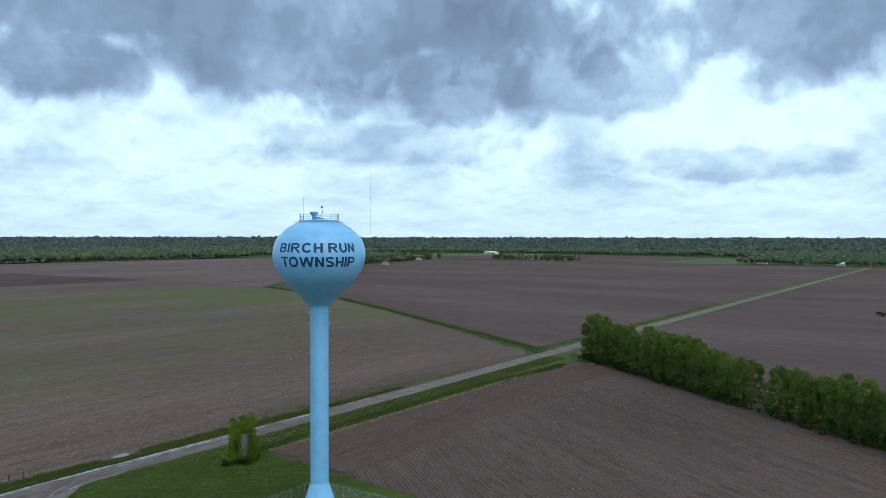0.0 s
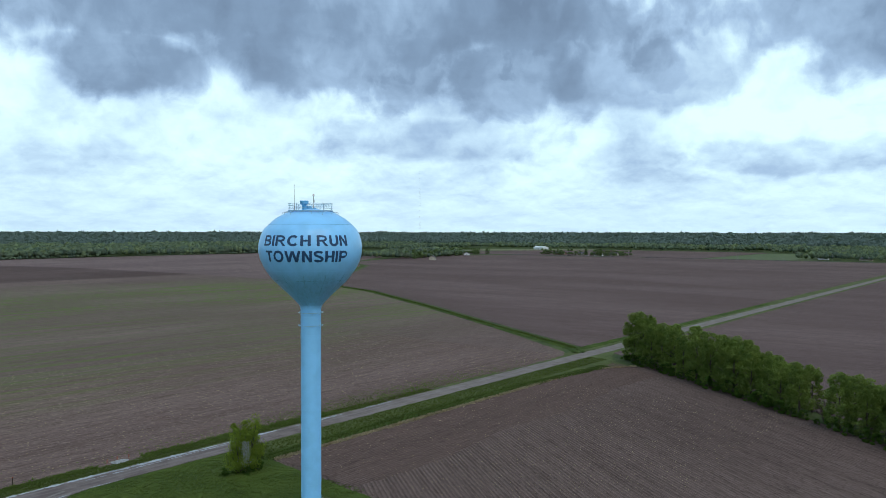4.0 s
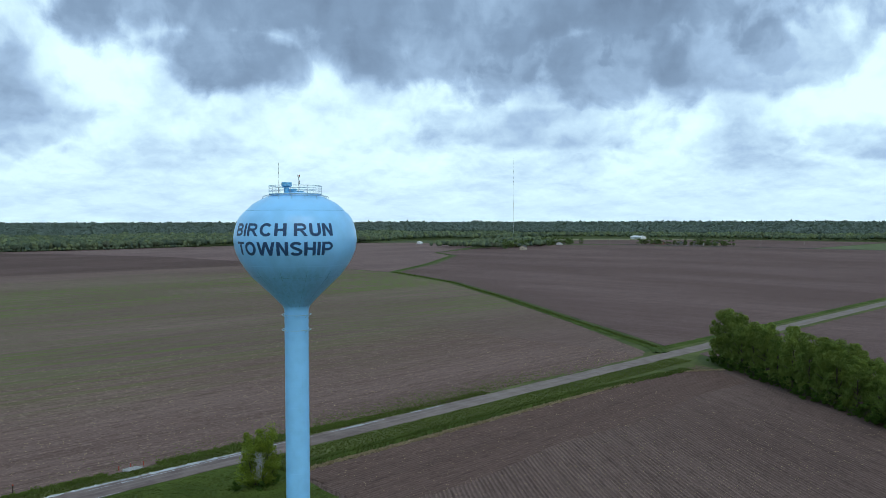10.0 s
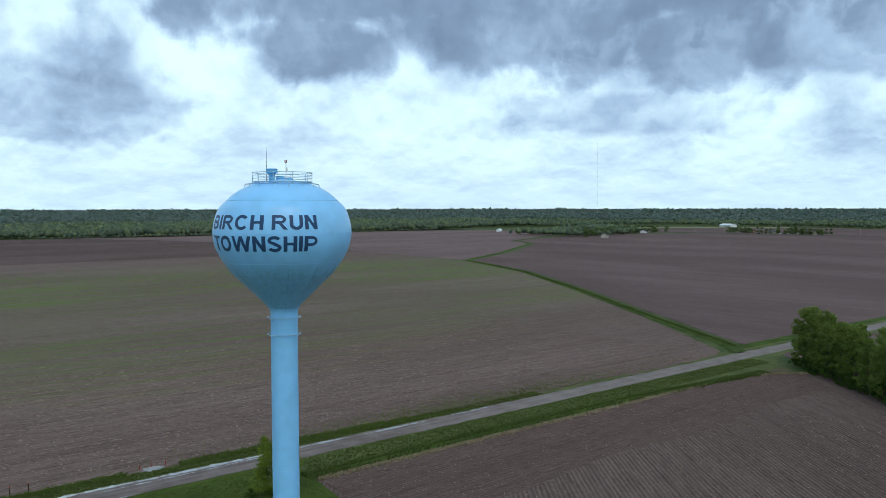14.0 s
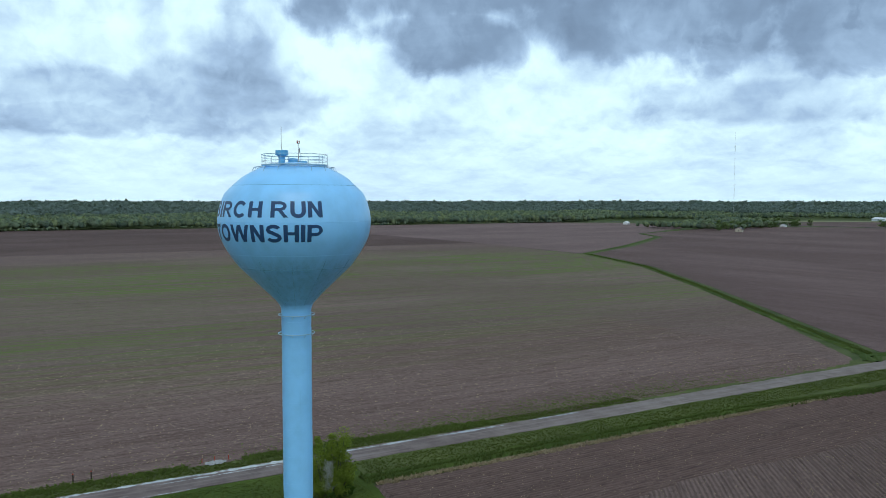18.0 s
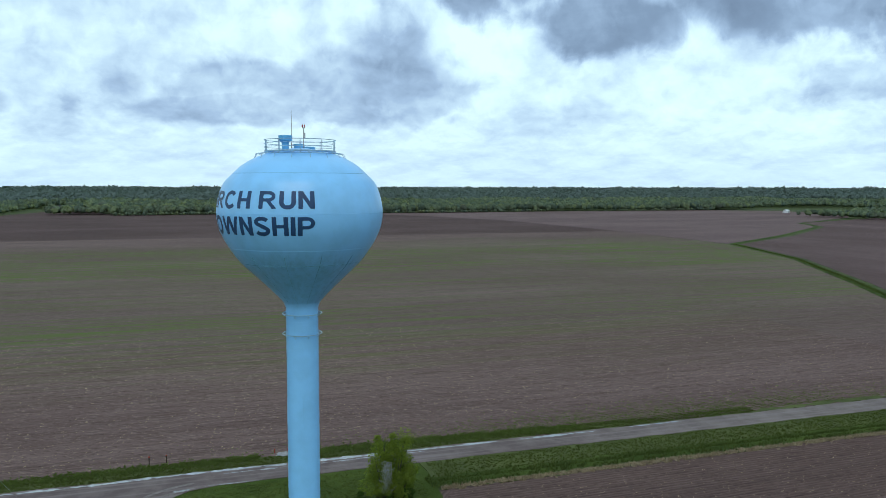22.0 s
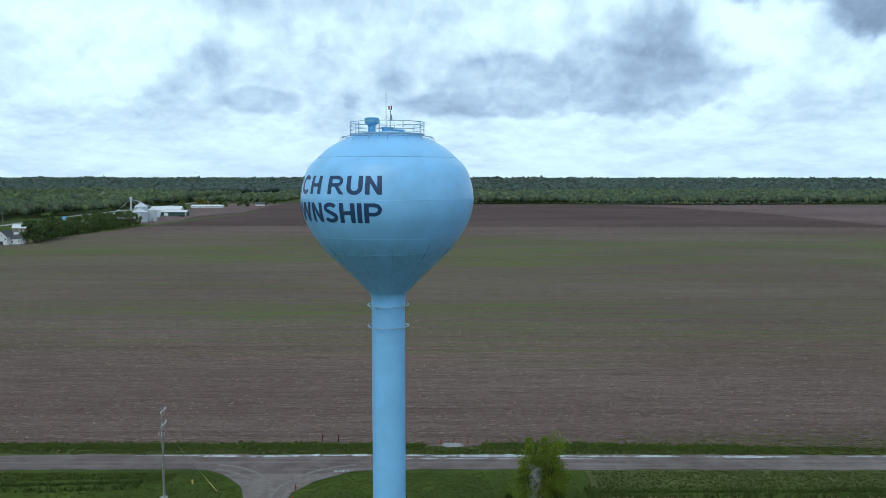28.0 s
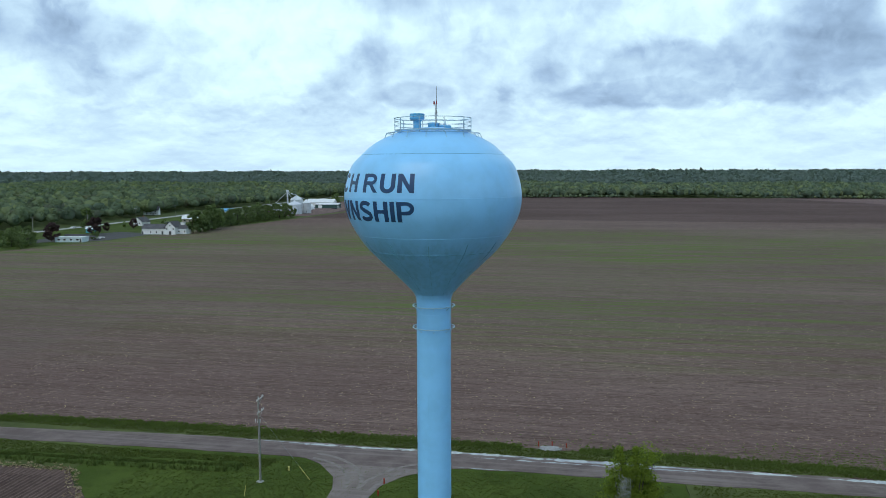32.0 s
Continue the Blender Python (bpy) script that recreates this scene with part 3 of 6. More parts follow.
def ridged(name, test, x0, x1, y0, y1, turn, gap, high, step, mat, label, z=0.0, seed=3):
    """Drilled rows as low uneven ridges, at the angle turn, inside the area that test accepts."""
    rnd = np.random.default_rng(seed)
    c, s = math.cos(radians(turn)), math.sin(radians(turn))
    corners = [(x * c + y * s, -x * s + y * c) for x in (x0, x1) for y in (y0, y1)]
    us, vs = np.arange(min(p[0] for p in corners), max(p[0] for p in corners), step), np.arange(min(p[1] for p in corners), max(p[1] for p in corners), gap)
    verts, faces, seen = [], [], {}

    def corner(i, j2, off, zz):
        """Vertices between two rows are shared."""
        if off and (i, j2) in seen:
            return seen[i, j2]
        u, w = us[i], vs[0] + j2 * gap / 2 + (0 if off else rnd.uniform(-0.05, 0.05) * gap)
        verts.append((u * c - w * s, u * s + w * c, z + zz))
        if off:
            seen[i, j2] = len(verts) - 1
        return len(verts) - 1
    for j, v in enumerate(vs):
        h = high * rnd.uniform(0.55, 1.25)
        prev = None
        for i, u in enumerate(us):
            if not test(u * c - v * s, u * s + v * c):
                prev = None
                continue
            row = [corner(i, 2 * j - 1, 1, -0.045), corner(i, 2 * j, 0, h * rnd.uniform(0.6, 1.3)), corner(i, 2 * j + 1, 1, -0.045)]
            if prev is not None:
                faces += [(prev[0], row[0], row[1], prev[1]), (prev[1], row[1], row[2], prev[2])]
            prev = row
    ob = mesh_object(name, verts, faces, mat)
    me = ob.data
    if me.polygons and me.polygons[0].normal.z < 0:
        me.flip_normals()
    return tagged(ob, label, kind="structure")


TREE_A, TREE_B = Vector((172.0, 36.0)), Vector((92.0, -69.0))
ROW_WAY = (TREE_B - TREE_A).normalized()
ROW_SIDE = Vector((-ROW_WAY.y, ROW_WAY.x))      # towards the machine field


def in_near(x, y):
    east = 19 + (y + 8) * 0.12 + math.sin(y * 0.9) * 0.25
    off = (Vector((x, y)) - TREE_A).dot(ROW_SIDE)
    return x > east + 0.4 and y < 37.0 + math.sin(x * 0.8) * 0.3 and off < -3.0 and y > -95


def split(x, y):
    """Headland along the road, or the main rows beside the trees."""
    return y > 14 + 0.02 * (x - 25) + 1.2 * math.sin(x * 0.11)


sheet("north_field", [(-300, 56.6), (-60, 57.0), (0, 55.6), (170, 55.6), (178, 62), (231, 137), (277, 208), (340, 314), (381, 423), (395, 605), (-250, 618), (-258, 560), (-285, 385), (-303, 309)], -0.02, M["north"], "tilled brown field with straw stubble and bands of green weeds", jag=0.35, step=3)
sheet("dark_field", [(-250, 618), (395, 605), (392, 700), (383, 850), (330, 1010), (250, 1150), (-100, 1180), (-185, 1500), (-250, 1200), (-235, 890), (-262, 800), (-255, 690)], -0.03, M["dark"], "dark damp tilled field before the woods")
sheet("dry_field", [(384, 430), (495, 500), (640, 606), (692, 690), (960, 850), (1010, 1080), (905, 1150), (640, 1160), (250, 1165), (330, 1010), (383, 850), (392, 700), (395, 605)], -0.035, M["pink"], "pale reddish-brown dry tilled field before the woods")
sheet("east_field", [(192, 61.5), (1165, 58.5), (1165, 420), (1150, 700), (1000, 820), (700, 690), (650, 606), (500, 490), (391, 423), (347, 311), (284, 205), (238, 134)], -0.02, M["east"], "wide dark brown tilled field east of the creek")
sheet("machine_field", [(186, 46.5), (1165, 44), (1165, -900), (60, -900), (60, -140), (103, -70), (147, -14)], -0.02, M["east"], "dark tilled field beyond the row of trees")
sheet("near_field", [(24.5, 37.5), (150, 37.5), (163, 30), (167, 24), (152, 4), (92, -74), (20, -170), (10, -170), (19, -8)], -0.04, M["near"], "brown field with drilled rows beside the tower lawn", jag=0.5, step=3)
sheet("west_field", [(-600, 35), (-62, 38), (-52, 28), (-52, -170), (-600, -170)], -0.04, M["west"], "brown tilled field west of the tower lawn", jag=0.4, step=3)
sheet("lawn", [(-66, 44), (-60, 49.2), (25, 49.2), (25, 40), (24.5, 37.5), (19, -8), (10, -170), (-52, -170), (-52, 28), (-62, 38)], 0.0, M["lawn"], "mown green lawn round the water tower", jag=0.2, step=2)
sheet("south_verge", [(-600, 33), (-62, 38), (-60, 49.2), (-85, 47.9), (-600, 38)], 0.01, M["verge"], "grass verge with a shallow ditch", jag=0.3, step=2)
sheet("east_verge", [(25, 37.2), (150, 37.2), (163, 30), (172, 40), (186, 46.3), (1165, 44), (1165, 47), (400, 49.2), (25, 49.2)], 0.015, M["verge"], "grass verge between the gravel road and the drilled field", jag=0.3, step=2)
sheet("north_verge", [(-600, 44.5), (-85, 53), (-50, 54.8), (60, 55.1), (130, 55.1), (178, 55.2), (1165, 51), (1165, 58), (700, 62), (400, 62), (200, 62), (178, 60), (168, 57.2), (150, 56.3), (132, 56.2), (120, 57.4), (104, 57.0), (92, 56.2), (76, 56.4), (58, 57.6), (30, 59.2), (-60, 59.2), (-88, 57.8), (-600, 49)], 0.01, M["verge"], "strip of bright green grass between road and field", jag=0.75, step=1.6)
sheet("road", [(-700, 38), (-600, 39), (-85, 47.8), (-55, 48.6), (-33, 48.9), (-30, 48.7), (-27, 46.8), (-23.5, 42.5), (-22.2, 38.5), (-21.5, 10), (-12, 4), (-12, -2), (-14.5, -2), (-16, 8), (-16.6, 36), (-16, 40.5), (-13.6, 44.5), (-9, 48), (-5, 48.9), (400, 48.8), (1165, 46.2), (1165, 51.6), (400, 55.0), (-50, 55.1), (-85, 52.9), (-600, 45), (-700, 44)], 0.06, M["gravel"], "straight gravel road with a flared driveway to the tower", jag=0.22, step=3)
sheet("cross_road", [(1168, -900), (1175, -900), (1178, 700), (1050, 1200), (1042, 1200), (1171, 700)], 0.05, M["asphalt"], "grey asphalt cross road lined with utility poles")
sheet("main_road", [(-381, 150), (-373, 150), (-374, 620), (-390, 760), (-398, 1700), (-406, 1700), (-398, 760), (-382, 620)], 0.05, M["concrete"], "pale concrete main road before the western woods")
sheet("roadside_grass", [(-372, 150), (-330, 150), (-305, 300), (-288, 385), (-262, 560), (-255, 640), (-290, 640), (-372, 620)], -0.01, M["lawn"], "mown roadside grass between buildings and main road")
sheet("parking_lot", [(-330, 352), (-288, 374), (-283, 432), (-318, 440), (-335, 400)], 0.03, M["asphalt"], "grey asphalt parking lot beside the white hall")
sheet("farm_yard", [(-320, 640), (-256, 640), (-250, 690), (-262, 800), (-235, 890), (-250, 1190), (-330, 1190), (-330, 700)], 0.0, M["pink"], "bare earth farm yard beside the grain bins")
sheet("field_edge", [(-306, 309), (-303, 307), (-283, 385), (-255, 560), (-247, 640), (-215, 900), (-220, 905), (-252, 690), (-261, 560), (-289, 387)], 0.005, M["verge"], "grass strip along the edge of the field", jag=0.4, step=4)
ridged("furrows", lambda x, y: in_near(x, y) and split(x, y), 20, 166, 8, 38, 1.2, 0.76, 0.11, 1.1, M["head"], "low soil ridges of drilled rows along the road", seed=4)
ridged("furrows", lambda x, y: in_near(x, y) and not split(x, y), 10, 166, -95, 30, math.degrees(math.atan2(-ROW_WAY.y, -ROW_WAY.x)), 0.76, 0.11, 1.2, M["near"], "low soil ridges of drilled rows beside the trees", seed=5)
ridged("furrows", lambda x, y: x < -62 + (38 - y) * 0.9 - 0.6 if y > 28 else x < -53, -130, -50, -10, 36, 90, 0.76, 0.11, 1.1, M["west"], "low soil ridges of drilled rows west of the lawn", seed=6)
ridged("furrows", lambda x, y: y > (60 if x < 50 else max(57.6, 60 - 0.12 * (x - 50))) + 0.6 * math.sin(x * 0.3), -120, 172, 57, 150, 0.3, 0.95, 0.08, 1.3, M["north"], "low stubble ridges in the tilled field", seed=8)


def strip(name, line, section, mat, label, step=3.0, rough=0.1, seed=2):
    """A swept strip: section is (offset, height) pairs across the line."""
    rnd = random.Random(seed)
    pts = []
    for (ax, ay), (bx, by) in zip(line, line[1:]):
        n = max(1, int(math.hypot(bx - ax, by - ay) / step))
        pts += [(ax + (bx - ax) * i / n, ay + (by - ay) * i / n) for i in range(n)]
    pts.append(line[-1])
    verts, faces, k = [], [], len(section)
    for i, (x, y) in enumerate(pts):
        ax, ay = pts[max(0, i - 1)]
        bx, by = pts[min(len(pts) - 1, i + 1)]
        d = math.hypot(bx - ax, by - ay)
        nx, ny = -(by - ay) / d, (bx - ax) / d
        for o, z in section:
            o += rnd.uniform(-rough, rough) * 2
            verts.append((x + nx * o, y + ny * o, z + (rnd.uniform(-rough, rough) if z > 0.03 else 0)))
        if i:
            for j in range(k - 1):
                a = (i - 1) * k + j
                faces.append((a, a + 1, a + k + 1, a + k))
    ob = mesh_object(name, verts, faces, mat)
    if sum(p.normal.z for p in ob.data.polygons) < 0:
        ob.data.flip_normals()
    return tagged(ob, label, kind="structure")


BANK = [(-2.7, -0.05), (-2.1, 0.2), (-1.4, 0.3), (-0.7, 0.12), (-0.2, 0.0), (0.5, 0.2), (1.3, 0.4), (2.1, 0.22), (2.7, -0.05)]
strip("creek_bank", [(178, 55.8), (186, 61.5), (231, 134), (277, 205), (340, 311), (384, 423)], BANK, M["ditch"], "grassy creek with dark water weeds between two fields", 3, 0.12)
strip("creek_bank", [(384, 424), (495, 497), (638, 606), (660, 632), (690, 688)], [(o * 0.9, z) for o, z in BANK], M["ditch"], "grassy creek running on towards the far woods", 5, 0.12)
strip("creek_bank", [(690, 688), (820, 745), (985, 822)], [(o * 0.5, z * 0.6) for o, z in BANK], M["ditch"], "narrow grassy field drain", 8, 0.1)
strip("creek_bank", [(184, 60.5), (196, 59.8), (420, 59.5)], [(o * 0.7, z) for o, z in BANK], M["ditch"], "grassy roadside drain beyond the creek", 4, 0.1)
strip("roadside_ditch", [(-300, 36.5), (-64, 41.8), (-38, 43.2)], [(-1.6, 0.0), (-0.9, 0.42), (0, 0.1), (0.8, 0.5), (1.6, 0.0)], M["ditch"], "ditch of long dark grass beside the road", 1.5, 0.09)
strip("roadside_ditch", [(24, 40.2), (60, 40.6), (110, 40.2), (158, 36)], [(-1.6, 0.0), (-0.9, 0.4), (0, 0.1), (0.8, 0.45), (1.6, 0.0)], M["ditch"], "ditch of long dark grass beside the drilled field", 1.5, 0.09)


# ---- tyre marks turning in the fields ----
def tyre_arc(name, cx, cy, radius, a0, a1, mat, label):
    pts = [(cx + radius * math.cos(radians(a0 + (a1 - a0) * k / 14)), cy + radius * math.sin(radians(a0 + (a1 - a0) * k / 14))) for k in range(15)]
    strip(name, pts, [(-0.3, -0.02), (-0.08, 0.12), (0.05, 0.03), (0.25, -0.02)], mat, label, 0.8, 0.03)


for k in range(5):
    tyre_arc("tyre_marks", 29.5, 76.5, 5.2 + k * 1.0, 70, 175, M["north"], "curved tractor tyre marks in the stubble")
for k in range(5):
    tyre_arc("tyre_marks", 33.0 + k * 1.1, 52.5, 17.5, 96, 146, M["north"], "curved tractor tyre marks at the field edge")
for k in range(3):
    tyre_arc("tyre_marks", 70.0, 28.5, 3.4 + k * 0.9, 120, 250, M["head"], "curved tractor tyre marks in the drilled field")
for k in range(2):
    tyre_arc("tyre_marks", 88.5, 34.0, 2.2 + k * 0.9, 20, 170, M["head"], "curved tractor tyre marks in the drilled field")


# wheel tracks swinging out of the driveway
for cx, r0, a0, a1 in ((-31.0, 10.4, 0, 78), (-31.0, 12.3, 0, 80), (-6.4, 10.4, 180, 102), (-6.4, 12.3, 180, 100)):
    line = [(cx + r0 * math.cos(radians(a0 + (a1 - a0) * k / 16)), 38.6 + r0 * math.sin(radians(a0 + (a1 - a0) * k / 16))) for k in range(17)]
    strip("wheel_track", line, [(-0.32, 0.064), (0.0, 0.068), (0.32, 0.064)], M["track"], "pale wheel track worn into the gravel", 0.9, 0.0015)

# ---- grass tufts, weeds and clods ----
def tufts(name, where, count, high, mat, label, seed, wide=0.16, blades=4):
    rnd = np.random.default_rng(seed)
    p = np.array([where(rnd) for _ in range(count)])
    n = count * blades
    c = np.repeat(p, blades, 0) + np.c_[rnd.normal(0, wide * 0.7, (n, 2)), np.zeros(n)]
    a = rnd.uniform(0, 2 * np.pi, n)
    w, h = rnd.uniform(0.5, 1.2, n) * wide, rnd.uniform(0.5, 1.25, n) * high
    side = np.c_[np.cos(a) * w, np.sin(a) * w, np.zeros(n)]
    tip = c + np.c_[rnd.normal(0, wide, (n, 2)), h]
    verts = np.stack([c - side, c + side, tip], 1).reshape(-1, 3)
    faces = np.arange(n * 3).reshape(-1, 3)
    return tagged(mesh_object(name, verts, faces, mat), label, kind="stuff")


def along(line, spread, z=0.0):
    pts = [Vector(p) for p in line]
    seg = [(b - a).length for a, b in zip(pts, pts[1:])]

    def where(r):
        k = r.uniform(0, sum(seg))
        for a, b, d in zip(pts, pts[1:], seg):
            if k <= d:
                q = a + (b - a) * (k / d)
                n = Vector((-(b - a).y, (b - a).x)) / d
                q = q + n * r.normal(0, spread)
                return (q.x, q.y, z)
            k -= d
        return (pts[-1].x, pts[-1].y, z)
    return where


tufts("long_grass", along([(-90, 58), (-60, 59), (1.5, 59.1)], 0.8), 3600, 0.28, M["blade"], "long green grass at the edge of the stubble", 21)
tufts("long_grass", along([(10.5, 59.0), (30, 58.9), (58, 57.4)], 0.8), 2000, 0.32, M["blade"], "long green grass between road and field", 22)
tufts("long_grass", along([(-120, 40.2), (-64, 41.8), (-38, 43.2)], 0.8), 4200, 0.55, M["blade_dark"], "long dark grass in the roadside ditch", 23)
tufts("long_grass", along([(24, 40), (60, 40.5), (110, 40), (158, 35.5)], 0.8), 5200, 0.55, M["blade_dark"], "long dark grass in the ditch by the drilled field", 24)
tufts("long_grass", along([(25, 37.6), (70, 37.4), (150, 37.4), (165, 28)], 0.35), 2600, 0.35, M["straw"], "pale dry grass along the field edge", 25)
tufts("long_grass", along([(-125, 36.6), (-62, 38.4), (-52.5, 27), (-52.5, 5)], 0.5), 700, 0.2, M["straw"], "pale dry weeds along the field edge", 26)
tufts("long_grass", along([(186, 61.5), (231, 134), (277, 205), (340, 311), (384, 423)], 0.9, 0.12), 5000, 0.5, M["blade_dark"], "tall creek-side grass", 27, 0.3, 3)
tufts("verge_tufts", lambda r: (r.uniform(26, 172), r.uniform(41.5, 48.6), 0.0), 9000, 0.16, M["blade_lawn"], "short tufts of verge grass", 28, 0.12)
tufts("verge_tufts", lambda r: (r.uniform(-110, 95), r.uniform(55.4, 58.8), 0.0), 9000, 0.16, M["blade_lawn"], "short tufts of verge grass beside the road", 32, 0.12)
tufts("verge_tufts", lambda r: (r.uniform(-125, -34), r.uniform(43.8, 47.4), 0.0), 5000, 0.16, M["blade_lawn"], "short tufts of verge grass by the ditch", 33, 0.12)
tufts("lawn_tufts", lambda r: (r.uniform(-52, 23), r.uniform(12, 48), 0.0), 14000, 0.09, M["blade_lawn"], "short tufts in the mown lawn", 34, 0.13)
tufts("stubble", lambda r: (r.uniform(-110, 170), 60 + 110 * r.random() ** 1.5, 0.0), 8000, 0.12, M["straw"], "scattered straw stubble on tilled soil", 29, 0.13, 2)
tufts("stubble", lambda r: (r.uniform(28, 125), r.uniform(-30, 36), 0.0), 5000, 0.1, M["straw"], "scattered straw on drilled soil", 30, 0.1, 2)
tufts("weeds", lambda r: (r.normal(75, 30), 57 + abs(r.normal(0, 5)), 0.0), 6500, 0.12, M["blade"], "green weeds creeping into the tilled field", 31, 0.12)


# ---- puddles ----
def puddle(cx, cy, length, width, z, seed, label="shallow rain puddle on the gravel road"):
    r = random.Random(seed)
    n = max(16, int(length * 1.6))
    bm = bmesh.new()
    top, low = [], []
    for i in range(n + 1):
        k = i / n
        w = width * (math.sin(math.pi * k) ** 0.5) * r.choice((0.15, 0.5, 0.8, 1.2, 1.7)) * r.uniform(0.7, 1.1) * 0.55
        x, o = cx - length / 2 + length * k, r.uniform(-0.12, 0.12) * width
        top.append(bm.verts.new((x, cy + o + w + 0.01, z))), low.append(bm.verts.new((x, cy + o - w * 0.8 - 0.01, z)))
    for i in range(n):
        bm.faces.new((low[i], low[i + 1], top[i + 1], top[i]))
    return tagged(part("puddle", bm, M["water"]), label, "puddle", "puddles on the road", "structure")


for row in ((-25, 54.35, 20, 0.7), (-8, 54.75, 24, 0.8), (14, 54.5, 26, 0.9), (33, 54.4, 16, 0.7), (6, 53.3, 22, 0.3), (22, 53.5, 12, 0.3), (52, 54.2, 15, 0.9), (72, 54.5, 12, 0.5), (-38, 54.6, 10, 0.25), (-10.2, 48.2, 2.4, 0.7), (255, 51, 9, 0.7), (290, 53, 12, 0.8), (345, 52.4, 10, 0.7), (-3, 49.0, 8, 0.16)):
    puddle(*row, 0.068, int(row[0] * 7 + 900))

# pale stone pad by the road, with marker stakes
r = random.Random(5)
bm = bmesh.new()
ring = [bm.verts.new((6.0 + 1.8 * math.cos(a) * r.uniform(0.8, 1.1), 59.2 + 1.1 * math.sin(a) * r.uniform(0.75, 1.15), 0.09)) for a in [i * math.pi / 14 for i in range(28)]]
mid = bm.verts.new((6, 59.4, 0.3))
for i in range(28):
    bm.faces.new((ring[i], ring[(i + 1) % 28], mid))
pad = tagged(part("stone_pad", bm, M["pale_stone"]), "pale crushed-stone pad on the grass verge", "stone pad")
for i in range(60):
    a, q = r.uniform(0, 6.28), r.uniform(0.2, 1.0) ** 0.5
    s = r.uniform(0.1, 0.22)
    bm = bmesh.new()
    bmesh.ops.create_icosphere(bm, subdivisions=1, radius=s, matrix=pose(6 + 1.65 * q * math.cos(a), 59.25 + 0.92 * q * math.sin(a), 0.12 + 0.16 * (1 - q)) @ Matrix.Diagonal((1.3, 1, 0.6, 1)))
    part("stone", bm, M["pale_stone"], pad)


def stake(x, y, h, label, mat, thick=0.07, lean=0.0):
    ob = base("marker_stake", x, y, 0, label=label, category="marker stake", group="roadside marker stakes")
    part("post", bar((0, 0, -0.1), (lean, 0, h), thick), M[mat], ob)
    part("cap", bar((lean, 0, h), (lean, 0, h + 0.18), thick * 1.15), M["red"] if mat != "yellow" else M["yellow"], ob)


for x, y in ((4.1, 60.3), (6.2, 60.5), (8.4, 60.2)):
    stake(x, y, 0.55, "short red marker stake beside the stone pad", "red", 0.07)
for x, y in ((-15.0, 61.0), (-12.45, 61.0)):
    stake(x, y, 1.15, "dark wooden marker post at the field edge", "wood", 0.09)
for x, y in ((-15.7, 41.3), (-15.4, 37.2)):
    stake(x, y, 0.6, "short red driveway marker", "red", 0.1)
stake(-30.5, 43.5, 0.4, "small yellow utility marker in the grass", "yellow", 0.14)
stake(-32.9, 33.9, 1.3, "thin yellow marker rod leaning in the grass", "yellow", 0.045, 0.25)


# ---- water tower ----
tower = base("water_tower", 0, 0, label="pale blue water tower with a bulb tank on a slim shaft", category="water tower")
KNOTS = [(1.34, 32.7), (1.37, 33.05), (1.5, 33.43), (2.81, 34.81), (4.13, 36.08), (4.99, 36.93), (5.9, 38.18), (6.36, 39.01), (6.69, 39.84), (6.85, 41.06), (6.67, 42.29), (6.19, 43.5), (5.5, 44.21), (4.72, 44.93), (3.95, 45.4), (3.35, 45.68), (2.92, 45.85), (1.5, 46.2), (0.3, 46.35)]


def tank_radius(z):
    """Smooth outline of the tank: radius at a height."""
    k = max(i for i in range(len(KNOTS) - 1) if KNOTS[i][1] <= z or i == 0)
    r = [KNOTS[min(max(k + j, 0), len(KNOTS) - 1)] for j in (-1, 0, 1, 2)]
    u = (z - r[1][1]) / (r[2][1] - r[1][1])
    m1 = (r[2][0] - r[0][0]) / max(1e-6, r[2][1] - r[0][1]) * (r[2][1] - r[1][1])
    m2 = (r[3][0] - r[1][0]) / max(1e-6, r[3][1] - r[1][1]) * (r[2][1] - r[1][1])
    return (2 * u**3 - 3 * u**2 + 1) * r[1][0] + (u**3 - 2 * u**2 + u) * m1 + (3 * u**2 - 2 * u**3) * r[2][0] + (u**3 - u**2) * m2


heights = [33.43 + (36.93 - 33.43) * i / 14 for i in range(14)] + [36.93 + (45.85 - 36.93) * i / 40 for i in range(41)] + [46.0, 46.1, 46.2, 46.28, 46.35]
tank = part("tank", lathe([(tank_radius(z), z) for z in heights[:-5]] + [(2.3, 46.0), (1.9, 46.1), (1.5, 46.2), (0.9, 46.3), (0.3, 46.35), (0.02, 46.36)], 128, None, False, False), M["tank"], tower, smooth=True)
shaft = part("shaft", lathe([(1.35, 7.0)] + [(1.35, 7 + 25.7 * i / 11) for i in range(1, 12)] + [(1.36, 32.95), (1.42, 33.2), (1.53, 33.44)], 64, None, False, False), M["tank"], tower, smooth=True)
part("base_cone", lathe([(3.8, 0), (3.78, 0.12), (3.6, 0.3), (2.85, 2.6), (2.27, 4.25), (1.5, 6.6), (1.38, 6.9), (1.35, 7.0)], 64, None, False, False), M["tank"], tower, smooth=True)
part("foundation", lathe([(4.3, -0.1), (4.3, 0.22), (4.2, 0.3), (0.5, 0.3)], 40), M["concrete"], tower, "round concrete foundation ring")
for z in (44.21, 41.06, 38.18):
    part("weld_seam", ring_tube(tank_radius(z) - 0.005, z, 0.022, 128, 5), M["seam"] if z > 44 else M["tank"], tank)
part("weld_seam", ring_tube(tank_radius(36.93) - 0.006, 36.93, 0.022, 128, 5), M["seam"], tank)
